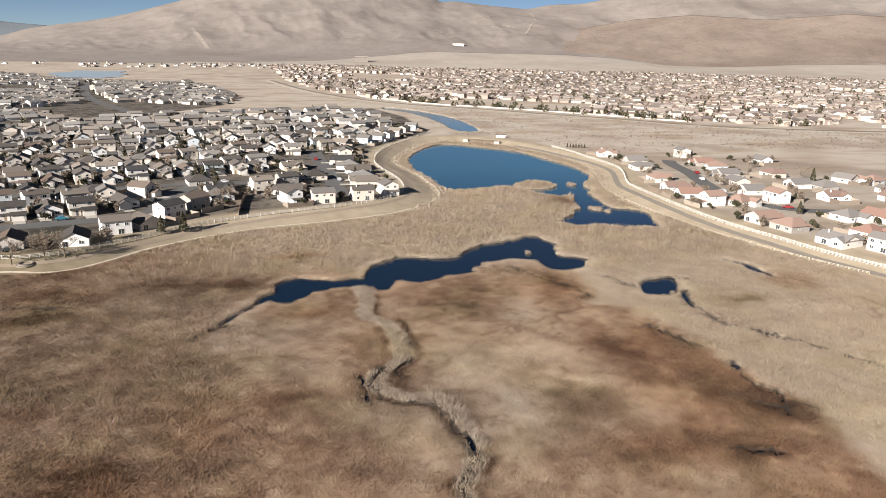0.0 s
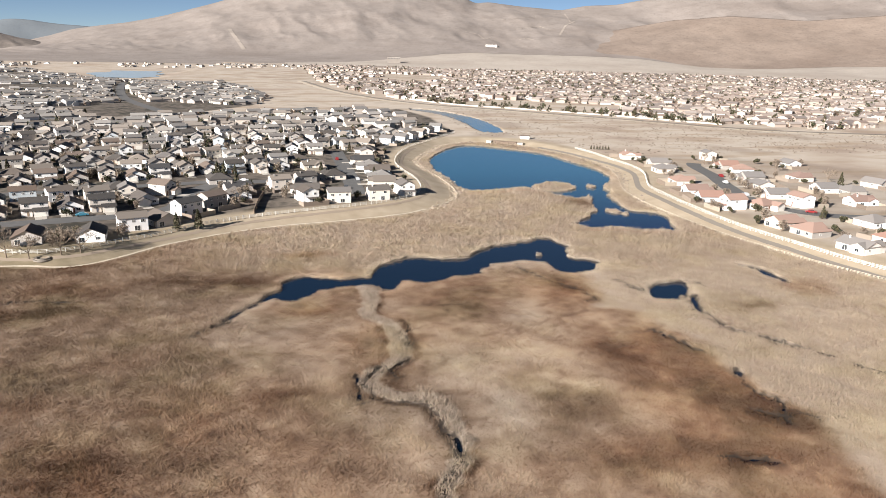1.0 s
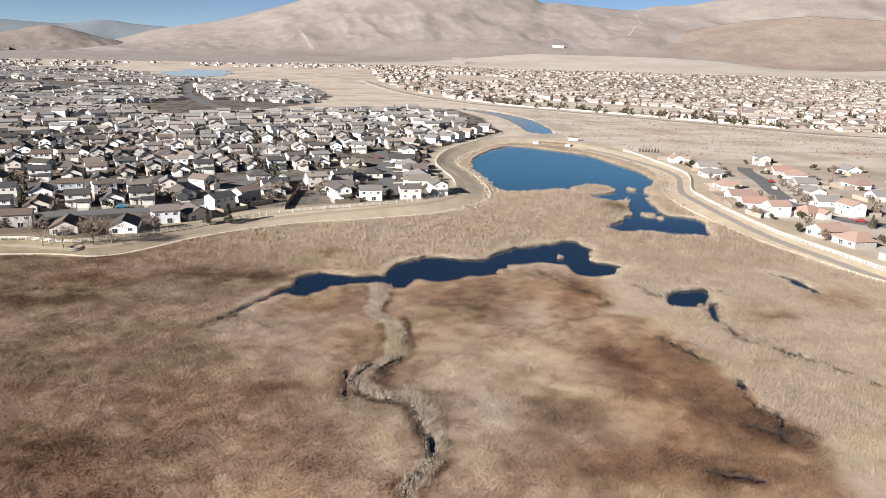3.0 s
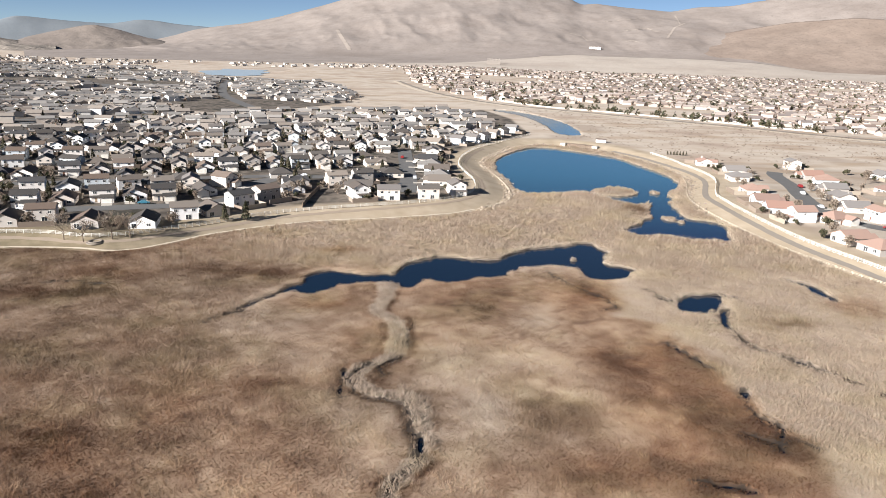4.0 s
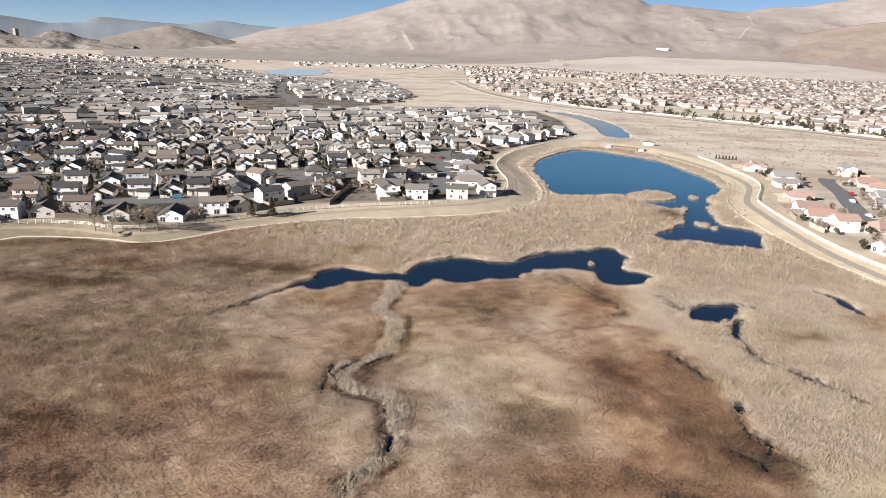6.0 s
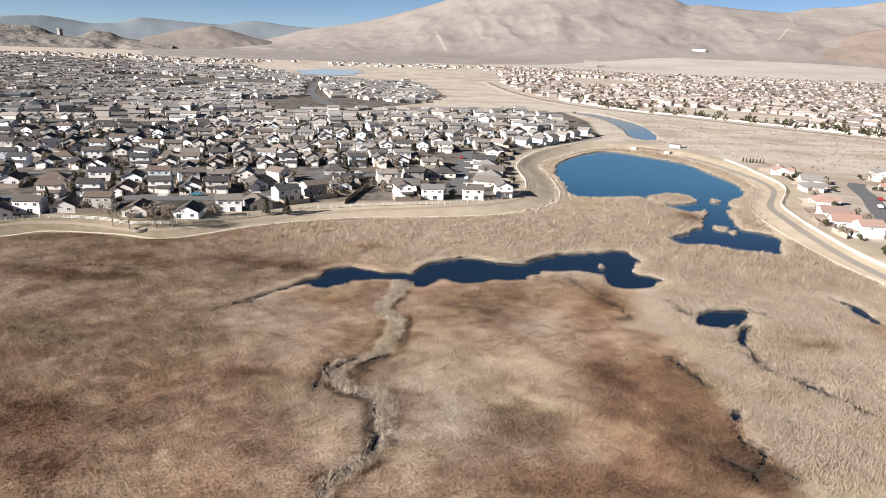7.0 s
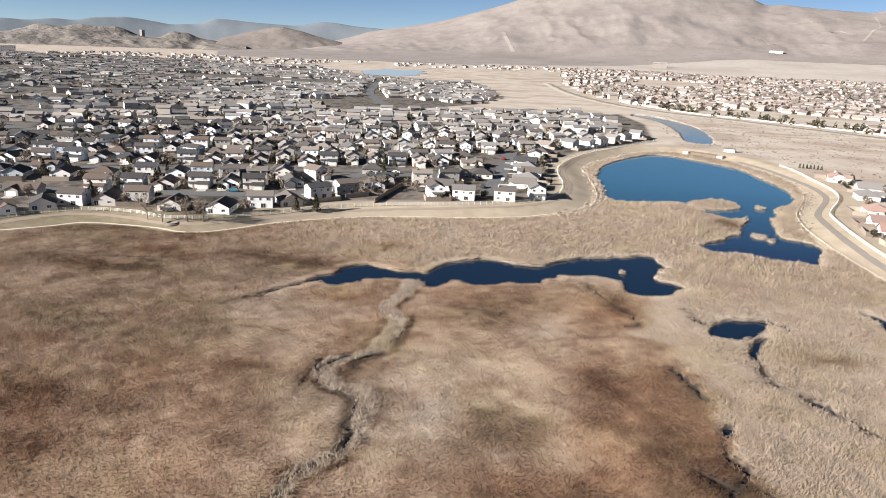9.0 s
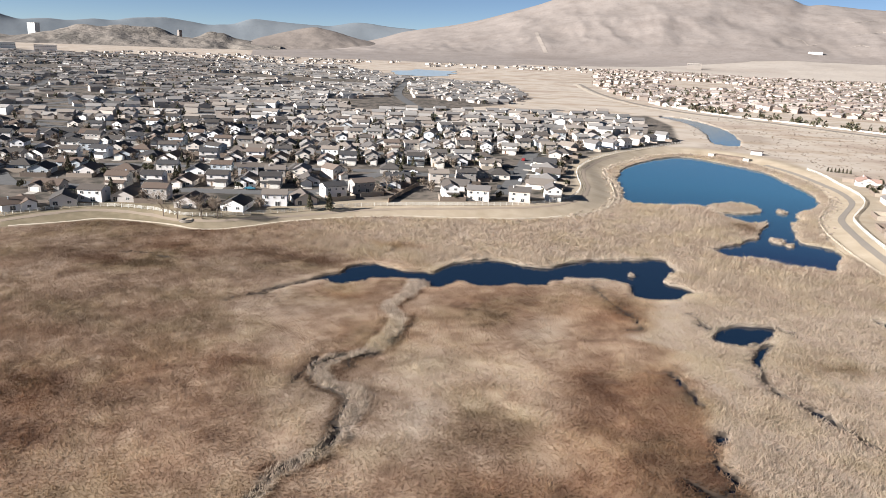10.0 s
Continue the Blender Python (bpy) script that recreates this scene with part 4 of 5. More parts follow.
def put_house(kind, x, y, turn, red_roof=0):
    """turn: degrees; 0 has the garage towards -y."""
    key = (kind, red_roof)
    m = pose(x, y, on_ground(x, y) + 0.05, 0, 0, turn)
    if key not in PROTO:
        PROTO[key] = make_house(kind, (M_ROOF, M_ROOF_RED, M_ROOF_GREY, M_ROOF_DARK)[int(red_roof)])
        ob = PROTO[key]
        ob.matrix_basis = m @ Matrix.Diagonal((0.72, 0.77, 0.86, 1))
        tagged(ob, LABELS[kind] + (", dark grey-brown roof", ", reddish roof", ", pale grey roof", ", charcoal roof")[int(red_roof)], "house", "houses round the marsh")
    else:
        ob = copy_thing(PROTO[key], m)
    PLACED.append((x, y))
    return ob


# front row along the white fence: x, y, kind, turn (garages on the street behind)
FRONT = [(-170, 218, 5, 235), (-161, 231, 0, 215), (-155, 240, 4, 190), (-145, 246, 0, 195), (-136, 252.5, 4, 195), (-117.5, 246, 0, 190),
         (-99, 247.5, 0, 190), (-89, 260, 4, 200), (-80.5, 267.5, 0, 215), (-74.5, 284, 4, 225), (-66.5, 297, 4, 225), (-57.5, 310, 0, 200)]
FRONT_2 = [(-30, 305, 3, 200), (-17, 303, 4, 185), (0, 307, 2, 185), (13, 318, 3, 190), (-30, 322, 0, 270), (-27, 354, 0, 200), (-17, 359, 1, 190), (-27, 391, 5, 195),
           (6, 340, 0, 270), (7, 356, 1, 270), (7, 373, 0, 270), (4, 391, 1, 270), (2, 408, 0, 270), (5, 428, 4, 270), (8, 452, 1, 260)]
SECOND = [(-183, 252, 5, 15), (-164, 270, 2, 15), (-152, 277, 2, 15), (-140, 282, 0, 15), (-128, 289, 2, 17), (-117, 294, 0, 18), (-106, 295, 2, 20),
          (-93, 306, 0, 30), (-89, 325, 3, 60), (-58, 329, 5, 200)]
THIRD = [(-162, 303, 4, 198), (-149, 306, 0, 198), (-140, 313, 4, 198), (-132, 324, 3, 198), (-118, 324, 0, 198), (-108, 330, 1, 200),
         (-178, 294, 1, 198), (-193, 287, 0, 198), (-212, 300, 5, 198), (-226, 285, 1, 198), (-68, 350, 1, 195)]
FOURTH = [(-166, 346, 2, 18), (-154, 351, 0, 18), (-145, 357, 2, 18), (-132, 358, 0, 18), (-120, 361, 3, 18), (-108, 364, 0, 18), (-98, 370, 2, 18),
          (-87, 376, 3, 18), (-77, 384, 0, 18), (-64, 383, 2, 18), (-52, 383, 3, 18), (-42, 392, 0, 18)]
LAKESIDE = [(8, 486, 0, 240), (24, 490, 3, 235), (35, 500, 3, 235), (44, 514, 4, 235), (53, 534, 3, 235), (62, 550, 4, 235), (14, 523, 2, 30), (72, 572, 3, 245),
            (-2, 525, 0, 20), (-14, 508, 0, 20), (-4, 466, 2, 20)]
for row, dx, dy in ((FRONT, -1.8, 0), (FRONT_2, -0.5, -1), (SECOND, -3, -1.5), (THIRD, -3, -1.5), (FOURTH, -3, -2), (LAKESIDE, 0, 0)):
    for n, (x, y, k, turn) in enumerate(row):
        put_house(KINDS[k], x + dx, y + dy, turn, 2 if row is LAKESIDE or (x > -25 and n % 2) else 3 if x < -0.42 * y or n % 3 == 0 else 0)
# the estate on the other bank
RIGHT = [(168, 422, 5, 80), (173, 392, 0, 85), (165, 370, 1, 85), (156, 333, 1, 85), (150, 308, 0, 85), (148, 292, 0, 80), (149, 275, 3, 95),
         (162, 274, 1, 20), (150, 242, 0, 100), (152, 229, 1, 100), (154, 207, 5, 105), (164, 196, 4, 105), (218, 414, 4, 265), (211, 380, 0, 265),
         (212, 367, 1, 265), (201, 341, 0, 265), (192, 319, 5, 265)]
RIGHT_2 = [(184, 296, 0, 265), (183, 277, 4, 275), (254, 384, 0, 180), (228, 339, 1, 90), (219, 308, 0, 90), (228, 301, 1, 90), (213, 277, 5, 180), (257, 319, 0, 200),
           (268, 312, 1, 190), (188, 240, 1, 10), (201, 238, 0, 10), (175, 215, 1, 15), (192, 212, 0, 15), (240, 270, 0, 180), (255, 285, 1, 170), (215, 240, 0, 5), (230, 232, 1, 0)]
for row in (RIGHT, RIGHT_2):
    for x, y, k, turn in row:
        put_house(KINDS[k], x, y, turn, True)

# rows of the left estate behind them
LANES = [smooth([(-452, 502), (-443, 529), (-445, 578), (-444, 631), (-450, 684), (-490, 760)]),
         smooth([(-400, 440), (-379, 434), (-352, 427), (-322, 418), (-310, 442), (-307, 488), (-290, 567), (-284, 588)]),
         smooth([(-520, 560), (-556, 611), (-565, 657), (-698, 847)])]


def lane_dist(x, y):
    return np.minimum(np.minimum(line_dist(x, y, LANES[0]), line_dist(x, y, LANES[1])), line_dist(x, y, LANES[2]))


for lane in LANES:
    tagged(ribbon("road_lane", dense(lane, 6), 9, M_ASPHALT, 0.2), "pale grey estate lane between house lots", "road", kind="structure")
EDGE_Y = [200, 300, 330, 380, 450, 500, 560, 600, 690, 750, 800]
EDGE_X = [-185, -60, -15, -2, 0, 15, 62, 70, 66, 40, -20]
rng = random.Random(7)
fill = []
for v, face in ((304, 0), (333, 180), (378, 0), (400, 180), (434, 0), (456, 180), (490, 0), (512, 180), (546, 0), (568, 180), (602, 0), (624, 180), (658, 0), (680, 180), (714, 0), (736, 180)):
    u = -700
    while u < 330:
        u += rng.uniform(11.3, 14.2)
        x, y = uv(u, v + rng.uniform(-3.2, 3.2))
        if y > 662 + 0.71 * (x + 158) * (x < -158) + 0.55 * (x + 158) * (x >= -158) or x > np.interp(y, EDGE_Y, EDGE_X) - 4 or y < 235 or x < -0.80 * y - 60:
            continue
        if line_dist(np.array([x]), np.array([y]), STREET_A)[0] < 13 or line_dist(np.array([x]), np.array([y]), STREET_B)[0] < 12 or lane_dist(np.array([x]), np.array([y]))[0] < 12:
            continue
        fill.append((math.hypot(x, y), x, y, face + 18 + rng.gauss(0, 9) + 90 * (rng.random() < 0.16), rng.choice([0, 0, 1, 2, 2, 3, 3, 4, 5])))
fill.sort()
REST = []
for far, x, y, turn, k in fill:
    if min(math.hypot(x - px, y - py) for px, py in PLACED) < 10.3:
        continue
    if len(PLACED) < NEAR_ROOM:
        put_house(KINDS[k], x, y, turn, 2 if x > -0.44 * y + 30 and int(x * 7) % 3 else 3 if x < -0.46 * y else 0)
    else:
        PLACED.append((x, y))
        REST.append((x, y, turn, k))


# ---- far streets of houses, past counting ----
def far_houses(name, spots, walls, roofs, label):
    """Each one two crossing gabled blocks with eaves and dark openings towards the street."""
    V, F, I = [], [], []

    def quad(a, b, c, d, i):
        n = len(V)
        V.extend((a, b, c, d))
        F.append((n, n + 1, n + 2, n + 3))
        I.append(i)
    for x, y, turn, w, d, h, z in spots:
        c, s = math.cos(radians(turn)), math.sin(radians(turn))

        def P(px, py, pz):
            return (x + px * c - py * s, y + px * s + py * c, z + pz)
        for (cx, cy, bw, bd, bh) in ((0, 0, w, d, h), (w * 0.2, -d * 0.5, w * 0.5, d * 0.5, min(h, 3.0))):
            a, b, e, f = cx - bw / 2, cx + bw / 2, cy - bd / 2, cy + bd / 2
            along = cx == 0
            n = len(V)
            top = bh + (bd if along else bw) / 2 * 0.38
            pts = [P(a, e, -.5), P(b, e, -.5), P(b, f, -.5), P(a, f, -.5), P(a, e, bh), P(b, e, bh), P(b, f, bh), P(a, f, bh)]
            pts += [P(a, cy, top), P(b, cy, top)] if along else [P(cx, e, top), P(cx, f, top)]
            V.extend(pts)
            for q in ((0, 1, 5, 4), (1, 2, 6, 5), (2, 3, 7, 6), (3, 0, 4, 7)):
                F.append(tuple(n + k for k in q))
                I.append(0)
            for q in (((5, 6, 9, 9), (7, 4, 8, 8)) if along else ((4, 5, 8, 8), (6, 7, 9, 9))):
                F.append(tuple(n + k for k in q))
                I.append(0)
            o, dz = 0.5, 0.2
            if along:
                quad(P(a - o, e - o, bh - dz), P(b + o, e - o, bh - dz), P(b + o, cy, top + .1), P(a - o, cy, top + .1), 1)
                quad(P(b + o, f + o, bh - dz), P(a - o, f + o, bh - dz), P(a - o, cy, top + .1), P(b + o, cy, top + .1), 1)
            else:
                quad(P(b + o, e - o, bh - dz), P(b + o, f + o, bh - dz), P(cx, f + o, top + .1), P(cx, e - o, top + .1), 1)
                quad(P(a - o, f + o, bh - dz), P(a - o, e - o, bh - dz), P(cx, e - o, top + .1), P(cx, f + o, top + .1), 1)
    # gable triangles were written as quads with a doubled corner: split the list
    tri = [(f[0], f[1], f[2]) for f in F if f[2] == f[3]]
    four = [(f, i) for f, i in zip(F, I) if f[2] != f[3]]
    allf = [t for f, i in four for t in ((f[0], f[1], f[2]), (f[0], f[2], f[3]))] + tri
    alli = [i for f, i in four for _ in (0, 1)] + [0] * len(tri)
    ob = new(name, mesh_np(name, V, allf, [walls, roofs], mat_index=alli))
    return tagged(ob, label, "house", kind="stuff")


def zs(pts):
    a = np.array(pts)
    return ground_z(a[:, 0], a[:, 1], False)


def spots_from(pts, tall=0.4, size=1.0, seed=0):
    r = random.Random(seed)
    z = zs([(p[0], p[1]) for p in pts])
    out = []
    for (x, y, turn), zz in zip(pts, z):
        out.append((x, y, turn, r.uniform(11, 15) * size, r.uniform(9, 11.5) * size, 5.4 if r.random() < tall else 2.9, zz))
    return out


far_houses("house_row", spots_from([(x, y, t) for x, y, t, k in REST], 0.5, 0.80, 3), M_FARWALL, M_FARROOF_PALE, "rows of pale houses with light grey roofs")


def scatter_rows(keep, x0, x1, y0, y1, gap, pitch, angle, seed):
    r = np.random.RandomState(seed)
    a = radians(angle)
    big = max(x1 - x0, y1 - y0)
    mx, my = (x0 + x1) / 2, (y0 + y1) / 2
    out = []
    v, n = -big, 0
    while v < big:
        n += 1
        v += pitch * (0.75 if n % 2 else 1.25)
        u = np.cumsum(gap * r.uniform(0.85, 1.2, int(2 * big / gap))) - big
        vv = v + r.uniform(-20, 20) * np.sin(u / 160.0) + r.uniform(-2, 2, len(u))
        x, y = mx + u * math.cos(a) - vv * math.sin(a), my + u * math.sin(a) + vv * math.cos(a)
        ok = (x > x0) & (x < x1) & (y > y0) & (y < y1) & (r.rand(len(u)) > 0.05)
        x, y = x[ok], y[ok]
        out.append(np.c_[x, y, angle + (0 if n % 2 else 180) + r.normal(0, 14, len(x)) + 90 * (r.rand(len(x)) < 0.2)])
    out = np.concatenate(out)
    return [tuple(p) for p in out[keep(out[:, 0], out[:, 1])].tolist()]


def in_view(x, y):
    return (x > -0.98 * y - 40) & (x < 0.92 * y + 60)


ROAD_LEFT = smooth([(-620, 372), (-427, 500), (-281, 590), (-203, 648), (-158, 688), (-60, 745), (-20, 800)])
ROAD_FAR = smooth([(-150, 700), (-190, 790), (-238, 914), (-286, 1108), (-314, 1258)])
ROAD_WEST = smooth([(-760, 640), (-560, 720), (-430, 850), (-400, 960), (-440, 1060)])
tagged(ribbon("road_left", dense(ROAD_LEFT, 7), 12, M_ASPHALT, 0.12), "wide grey road between two estates", "road", kind="structure")
tagged(ribbon("road_far", dense(ROAD_FAR, 8), 11, M_ASPHALT, 0.25), "curving grey road through the far estate", "road", kind="structure")
tagged(ribbon("road_west", dense(ROAD_WEST, 8), 13, M_ASPHALT, 0.25), "grey road through the far estate", "road", kind="structure")


LOTS = [(-660, 715), (-560, 835), (-440, 665), (-465, 560), (-500, 545)]


def keep_left(x, y):
    ok = in_view(x, y) & (x < np.interp(y, [700, 820, 950, 1250, 1300, 1600], [-140, -85, -75, -150, -330, -560]))
    ok &= (y > 706 + 0.71 * (x + 158)) & (fbm(x, y, 190, 2, 71) < 0.66)
    ok &= lane_dist(x, y) > 13
    ok &= (poly_sd(x, y, LOTS) > 4) | (fbm(x, y, 30, 2, 76) > 0.64)
    return ok & (np.minimum(line_dist(x, y, ROAD_FAR), line_dist(x, y, ROAD_WEST)) > 15)


def keep_right(x, y):
    side = y > np.interp(x, [60, 144, 205, 270, 325, 420, 700, 1500], [990, 868, 812, 748, 685, 600, 540, 480])
    ok = in_view(x, y) & side & (x > np.interp(y, [900, 1400, 2600], [70, 0, -40])) & (np.hypot(x, y) < 2380)
    return ok & (line_dist(x, y, BACK_ROAD) > 20) & (fbm(x, y, 210, 2, 72) < 0.66)


left_far = scatter_rows(keep_left, -1700, 0, 330, 1750, 12.0, 18, 33, 5)
lone = random.Random(77)
left_far += [(lone.gauss(-230, 190), lone.uniform(2050, 2420), lone.uniform(0, 360)) for _ in range(70)]
left_far += [(lone.uniform(-1500, -700), lone.uniform(1750, 2300), lone.uniform(0, 360)) for _ in range(160)]


def block(x, y):
    return fbm(x, y, 260, 2, 73) > 0.5


right_far = scatter_rows(lambda x, y: block(x, y) & keep_right(x, y), -40, 2300, 480, 2400, 15, 24, -28, 6) \
    + scatter_rows(lambda x, y: ~block(x, y) & keep_right(x, y), -40, 2300, 480, 2400, 15, 24, 12, 16)
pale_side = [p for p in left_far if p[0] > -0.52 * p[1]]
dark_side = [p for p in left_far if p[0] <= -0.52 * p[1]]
far_houses("house_estate", spots_from(pale_side, 0.10, 0.92, 8), M_FARWALL, M_FARROOF_PALE, "dense far estate of pale grey roofs")
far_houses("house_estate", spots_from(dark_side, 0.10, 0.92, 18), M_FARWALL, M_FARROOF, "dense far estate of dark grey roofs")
far_houses("house_suburb", spots_from(right_far, 0.15, 0.9, 9), M_SUBWALL, M_FARROOF_TAN, "far suburb of large tan-roofed houses")


# ---- drives and garden fences between the lots ----
def garden_fences():
    """Board fences round the back gardens of the nearer lots, and a concrete drive before each garage."""
    r = random.Random(31)
    V, F, V2, F2 = [], [], [], []
    P2 = []
    for ob in [o for o in scene.objects if o.name.split(".")[0] == "house" and o.parent is None]:
        m = ob.matrix_basis
        # garden behind the house: three sides
        gw, g0, g1 = 7.6, 6.0, 13.5
        for (ax, ay), (bx, by) in (((-gw, g0), (-gw, g1)), ((-gw, g1), (gw, g1)), ((gw, g1), (gw, g0))):
            a, b = m @ Vector((ax, ay, 0)), m @ Vector((bx, by, 0))
            mid = (a + b) / 2
            if poly_sd(np.array([a.x, b.x, mid.x]), np.array([a.y, b.y, mid.y]), MARSH).min() < 16.5 or r.random() < 0.12:
                continue
            if min(line_dist(np.array([a.x, b.x]), np.array([a.y, b.y]), s).min() for s in (STREET_A, STREET_B, STREET_C, FENCE_LEFT, FENCE_RIGHT)) < 4.6:
                continue
            hgt = r.uniform(1.7, 1.9)
            s = Vector((-(b - a).y, (b - a).x, 0)).normalized() * 0.05
            n = len(V)
            for q in (a, b):
                V.extend([tuple(q - s + Vector((0, 0, -.4))), tuple(q + s + Vector((0, 0, -.4))), tuple(q + s + Vector((0, 0, hgt))), tuple(q - s + Vector((0, 0, hgt)))])
            F.extend([(n, n + 4, n + 5, n + 1), (n + 1, n + 5, n + 6, n + 2), (n + 2, n + 6, n + 7, n + 3), (n + 3, n + 7, n + 4, n), (n, n + 1, n + 2, n + 3), (n + 4, n + 7, n + 6, n + 5)])
        # drive
        door = [c for c in ob.children if c.name.split(".")[0] == "garage_door"]
        if door:
            x, y = door[0].location.x, door[0].location.y
            n = len(V2)
            for px_, py_ in ((x - 2.7, y - 6.5), (x + 2.7, y - 6.5), (x + 2.7, y - 0.1), (x - 2.7, y - 0.1)):
                q = m @ Vector((px_, py_, 0))
                V2.append([q.x, q.y, 0])
            F2.append((n, n + 1, n + 2, n + 3))
    a = np.array(V2)
    a[:, 2] = ground_z(a[:, 0], a[:, 1], False) + 0.14
    tagged(new("garden_fence", mesh_np("garden_fence", V, F, M_WOODS)), "weathered brown board fences between back gardens", "fence", kind="stuff")
    tagged(new("driveway", mesh_np("driveway", a, F2, M_CONCRETE)), "pale concrete drives before the garages", "driveway", kind="structure")


M_WOODS = varied("fence_boards", (0.20, 0.155, 0.12), (0.27, 0.22, 0.175), (0.15, 0.115, 0.09), (0.33, 0.28, 0.22), island=True)
garden_fences()


# ---- single large buildings at the mountains' foot ----
def far_building(name, bearing, elev, dist, wide, deep, tall, storeys, paint, label, category, on_range=False):
    a = radians(bearing)
    if on_range:
        dist = next((r for r in np.arange(3060, 4500, 5.0) if math.degrees(math.atan2(RANGE_Z(bearing, r) - 65, r)) >= elev), 3100)
        z = RANGE_Z(bearing, dist) - 3
    else:
        z = 65 + dist * math.tan(radians(elev)) - tall
    root = new(name)
    bm = bmesh.new()
    box(bm, -wide / 2, -deep / 2, -30, wide / 2, deep / 2, tall)
    part("wall", bm, paint, root)
    bm = bmesh.new()
    box(bm, -wide / 2 - 0.6, -deep / 2 - 0.6, tall, wide / 2 + 0.6, deep / 2 + 0.6, tall + 0.8)
    part("roof", bm, M_CONCRETE, root)
    for s in range(storeys):
        z0 = tall * (s + 0.35) / storeys
        bm = bmesh.new()
        k = -wide / 2 + 1.5
        while k < wide / 2 - 3:
            box(bm, k, -deep / 2 - 0.15, z0, k + 2.2, -deep / 2 + 0.1, z0 + tall / storeys * 0.25)
            k += 5.5
        part("window_row", bm, M_GLASS, root)
    root.matrix_basis = pose(dist * math.sin(a), dist * math.cos(a), z, 0, 0, -20 if tall > 20 else -bearing)
    return tagged(root, label, category)


far_building("warehouse", 13.8, 0.33, 0, 50, 25, 10, 1, M_TRIM, "long low white building on the mountain foot", "building", True)
far_building("warehouse", 6.2, -0.66, 2600, 45, 20, 6, 1, M_FARSHED, "long dark brown building in the far fields", "building")
far_building("tower_block", -41.45, 0.33, 4250, 70, 25, 34, 9, M_FARTOWER, "pale far tower block behind the hills", "building")
far_building("warehouse", -43.6, -0.98, 2600, 110, 40, 12, 1, M_WALL, "long low pale industrial building at the far plain", "building")
far_building("warehouse", -40.6, -1.08, 2500, 60, 30, 9, 1, M_TRIM, "white industrial building at the far plain", "building")
far_building("tower_block", -32.2, 0.24, 4250, 18, 18, 40, 9, M_FARSHED, "narrow grey far tower block", "building")


# ---- fences ----
def rail_fence(name, line, gap, height, rails, label, material, thick=0.13):
    """Posts with cap, and rails between them, all parts of one fence."""
    root = new(name)
    tagged(root, label, "fence")
    p = dense(line, gap)
    z = ground_z(p[:, 0], p[:, 1], False)
    bm = bmesh.new()
    h = thick / 2
    box(bm, -h, -h, -0.4, h, h, height)
    box(bm, -h * 1.3, -h * 1.3, height, h * 1.3, h * 1.3, height + 0.06)
    post = bpy.data.meshes.new("post")
    bm.to_mesh(post)
    bm.free()
    post.materials.append(material)
    for (x, y), zz in zip(p, z):
        o = new("post", post)
        o.parent = root
        o.location = (x, y, zz)
    for r in rails:
        V, F = [], []
        for i in range(len(p) - 1):
            a, b = np.array([*p[i], z[i] + r]), np.array([*p[i + 1], z[i + 1] + r])
            t = (b - a) / (np.linalg.norm(b - a) + 1e-9)
            s = np.array([-t[1], t[0], 0]) * 0.03
            n = len(V)
            for q in (a, b):
                V += [q - s - (0, 0, .055), q + s - (0, 0, .055), q + s + (0, 0, .055), q - s + (0, 0, .055)]
            F += [(n, n + 4, n + 5, n + 1), (n + 1, n + 5, n + 6, n + 2), (n + 2, n + 6, n + 7, n + 3), (n + 3, n + 7, n + 4, n)]
        o = part("rail", mesh_np("rail", V, F, material), None, root)
    return root


rail_fence("rail_fence", FENCE_LEFT, 2.6, 1.35, (0.45, 0.85, 1.25), "white vinyl three-rail fence behind the houses", M_FENCE)
rail_fence("rail_fence", FENCE_RIGHT, 2.6, 1.45, (0.35, 0.75, 1.05, 1.35), "white vinyl fence along the paved path", M_FENCE)
rail_fence("low_fence", RAIL_RIGHT, 3.2, 0.9, (0.45, 0.8), "low pale post-and-rail fence at the marsh edge", M_TRAIL, 0.16)
rail_fence("low_fence", RAIL_LEFT, 3.2, 0.9, (0.45, 0.8), "low pale post-and-rail fence by the lake", M_TRAIL, 0.16)


def panel_wall(name, line, height, thick, material, label):
    p = dense(line, 4.0)
    z = ground_z(p[:, 0], p[:, 1], False)
    root = new(name)
    tagged(root, label, "wall")
    for i in range(len(p) - 1):
        (ax, ay), (bx, by) = p[i], p[i + 1]
        length = math.hypot(bx - ax, by - ay)
        bm = bmesh.new()
        box(bm, 0.06, -thick / 2, -0.5, length - 0.06, thick / 2, height)
        box(bm, -0.2, -thick * 0.8, -0.5, 0.2, thick * 0.8, height + 0.15)
        o = part("wall_panel", bm, material, root)
        o.matrix_basis = pose(ax, ay, z[i], 0, 0, math.degrees(math.atan2(by - ay, bx - ax)))
    return root


M_BLOCK = plain("pale_block_wall", (0.58, 0.52, 0.45), (0.48, 0.42, 0.36), 0.3, 0.9, 0.1)
panel_wall("block_wall", BACK_WALL, 1.35, 0.25, M_BLOCK, "pale block wall behind the far suburb")
for line in (((-51, 281), (-50.5, 302), (-49, 322)), ((-84, 262), (-86, 270)), ((-94, 252), (-97, 266)), ((-107, 240), (-110, 253))):
    panel_wall("board_fence", line, 1.8, 0.12, M_WOOD, "weathered brown wooden garden fence")


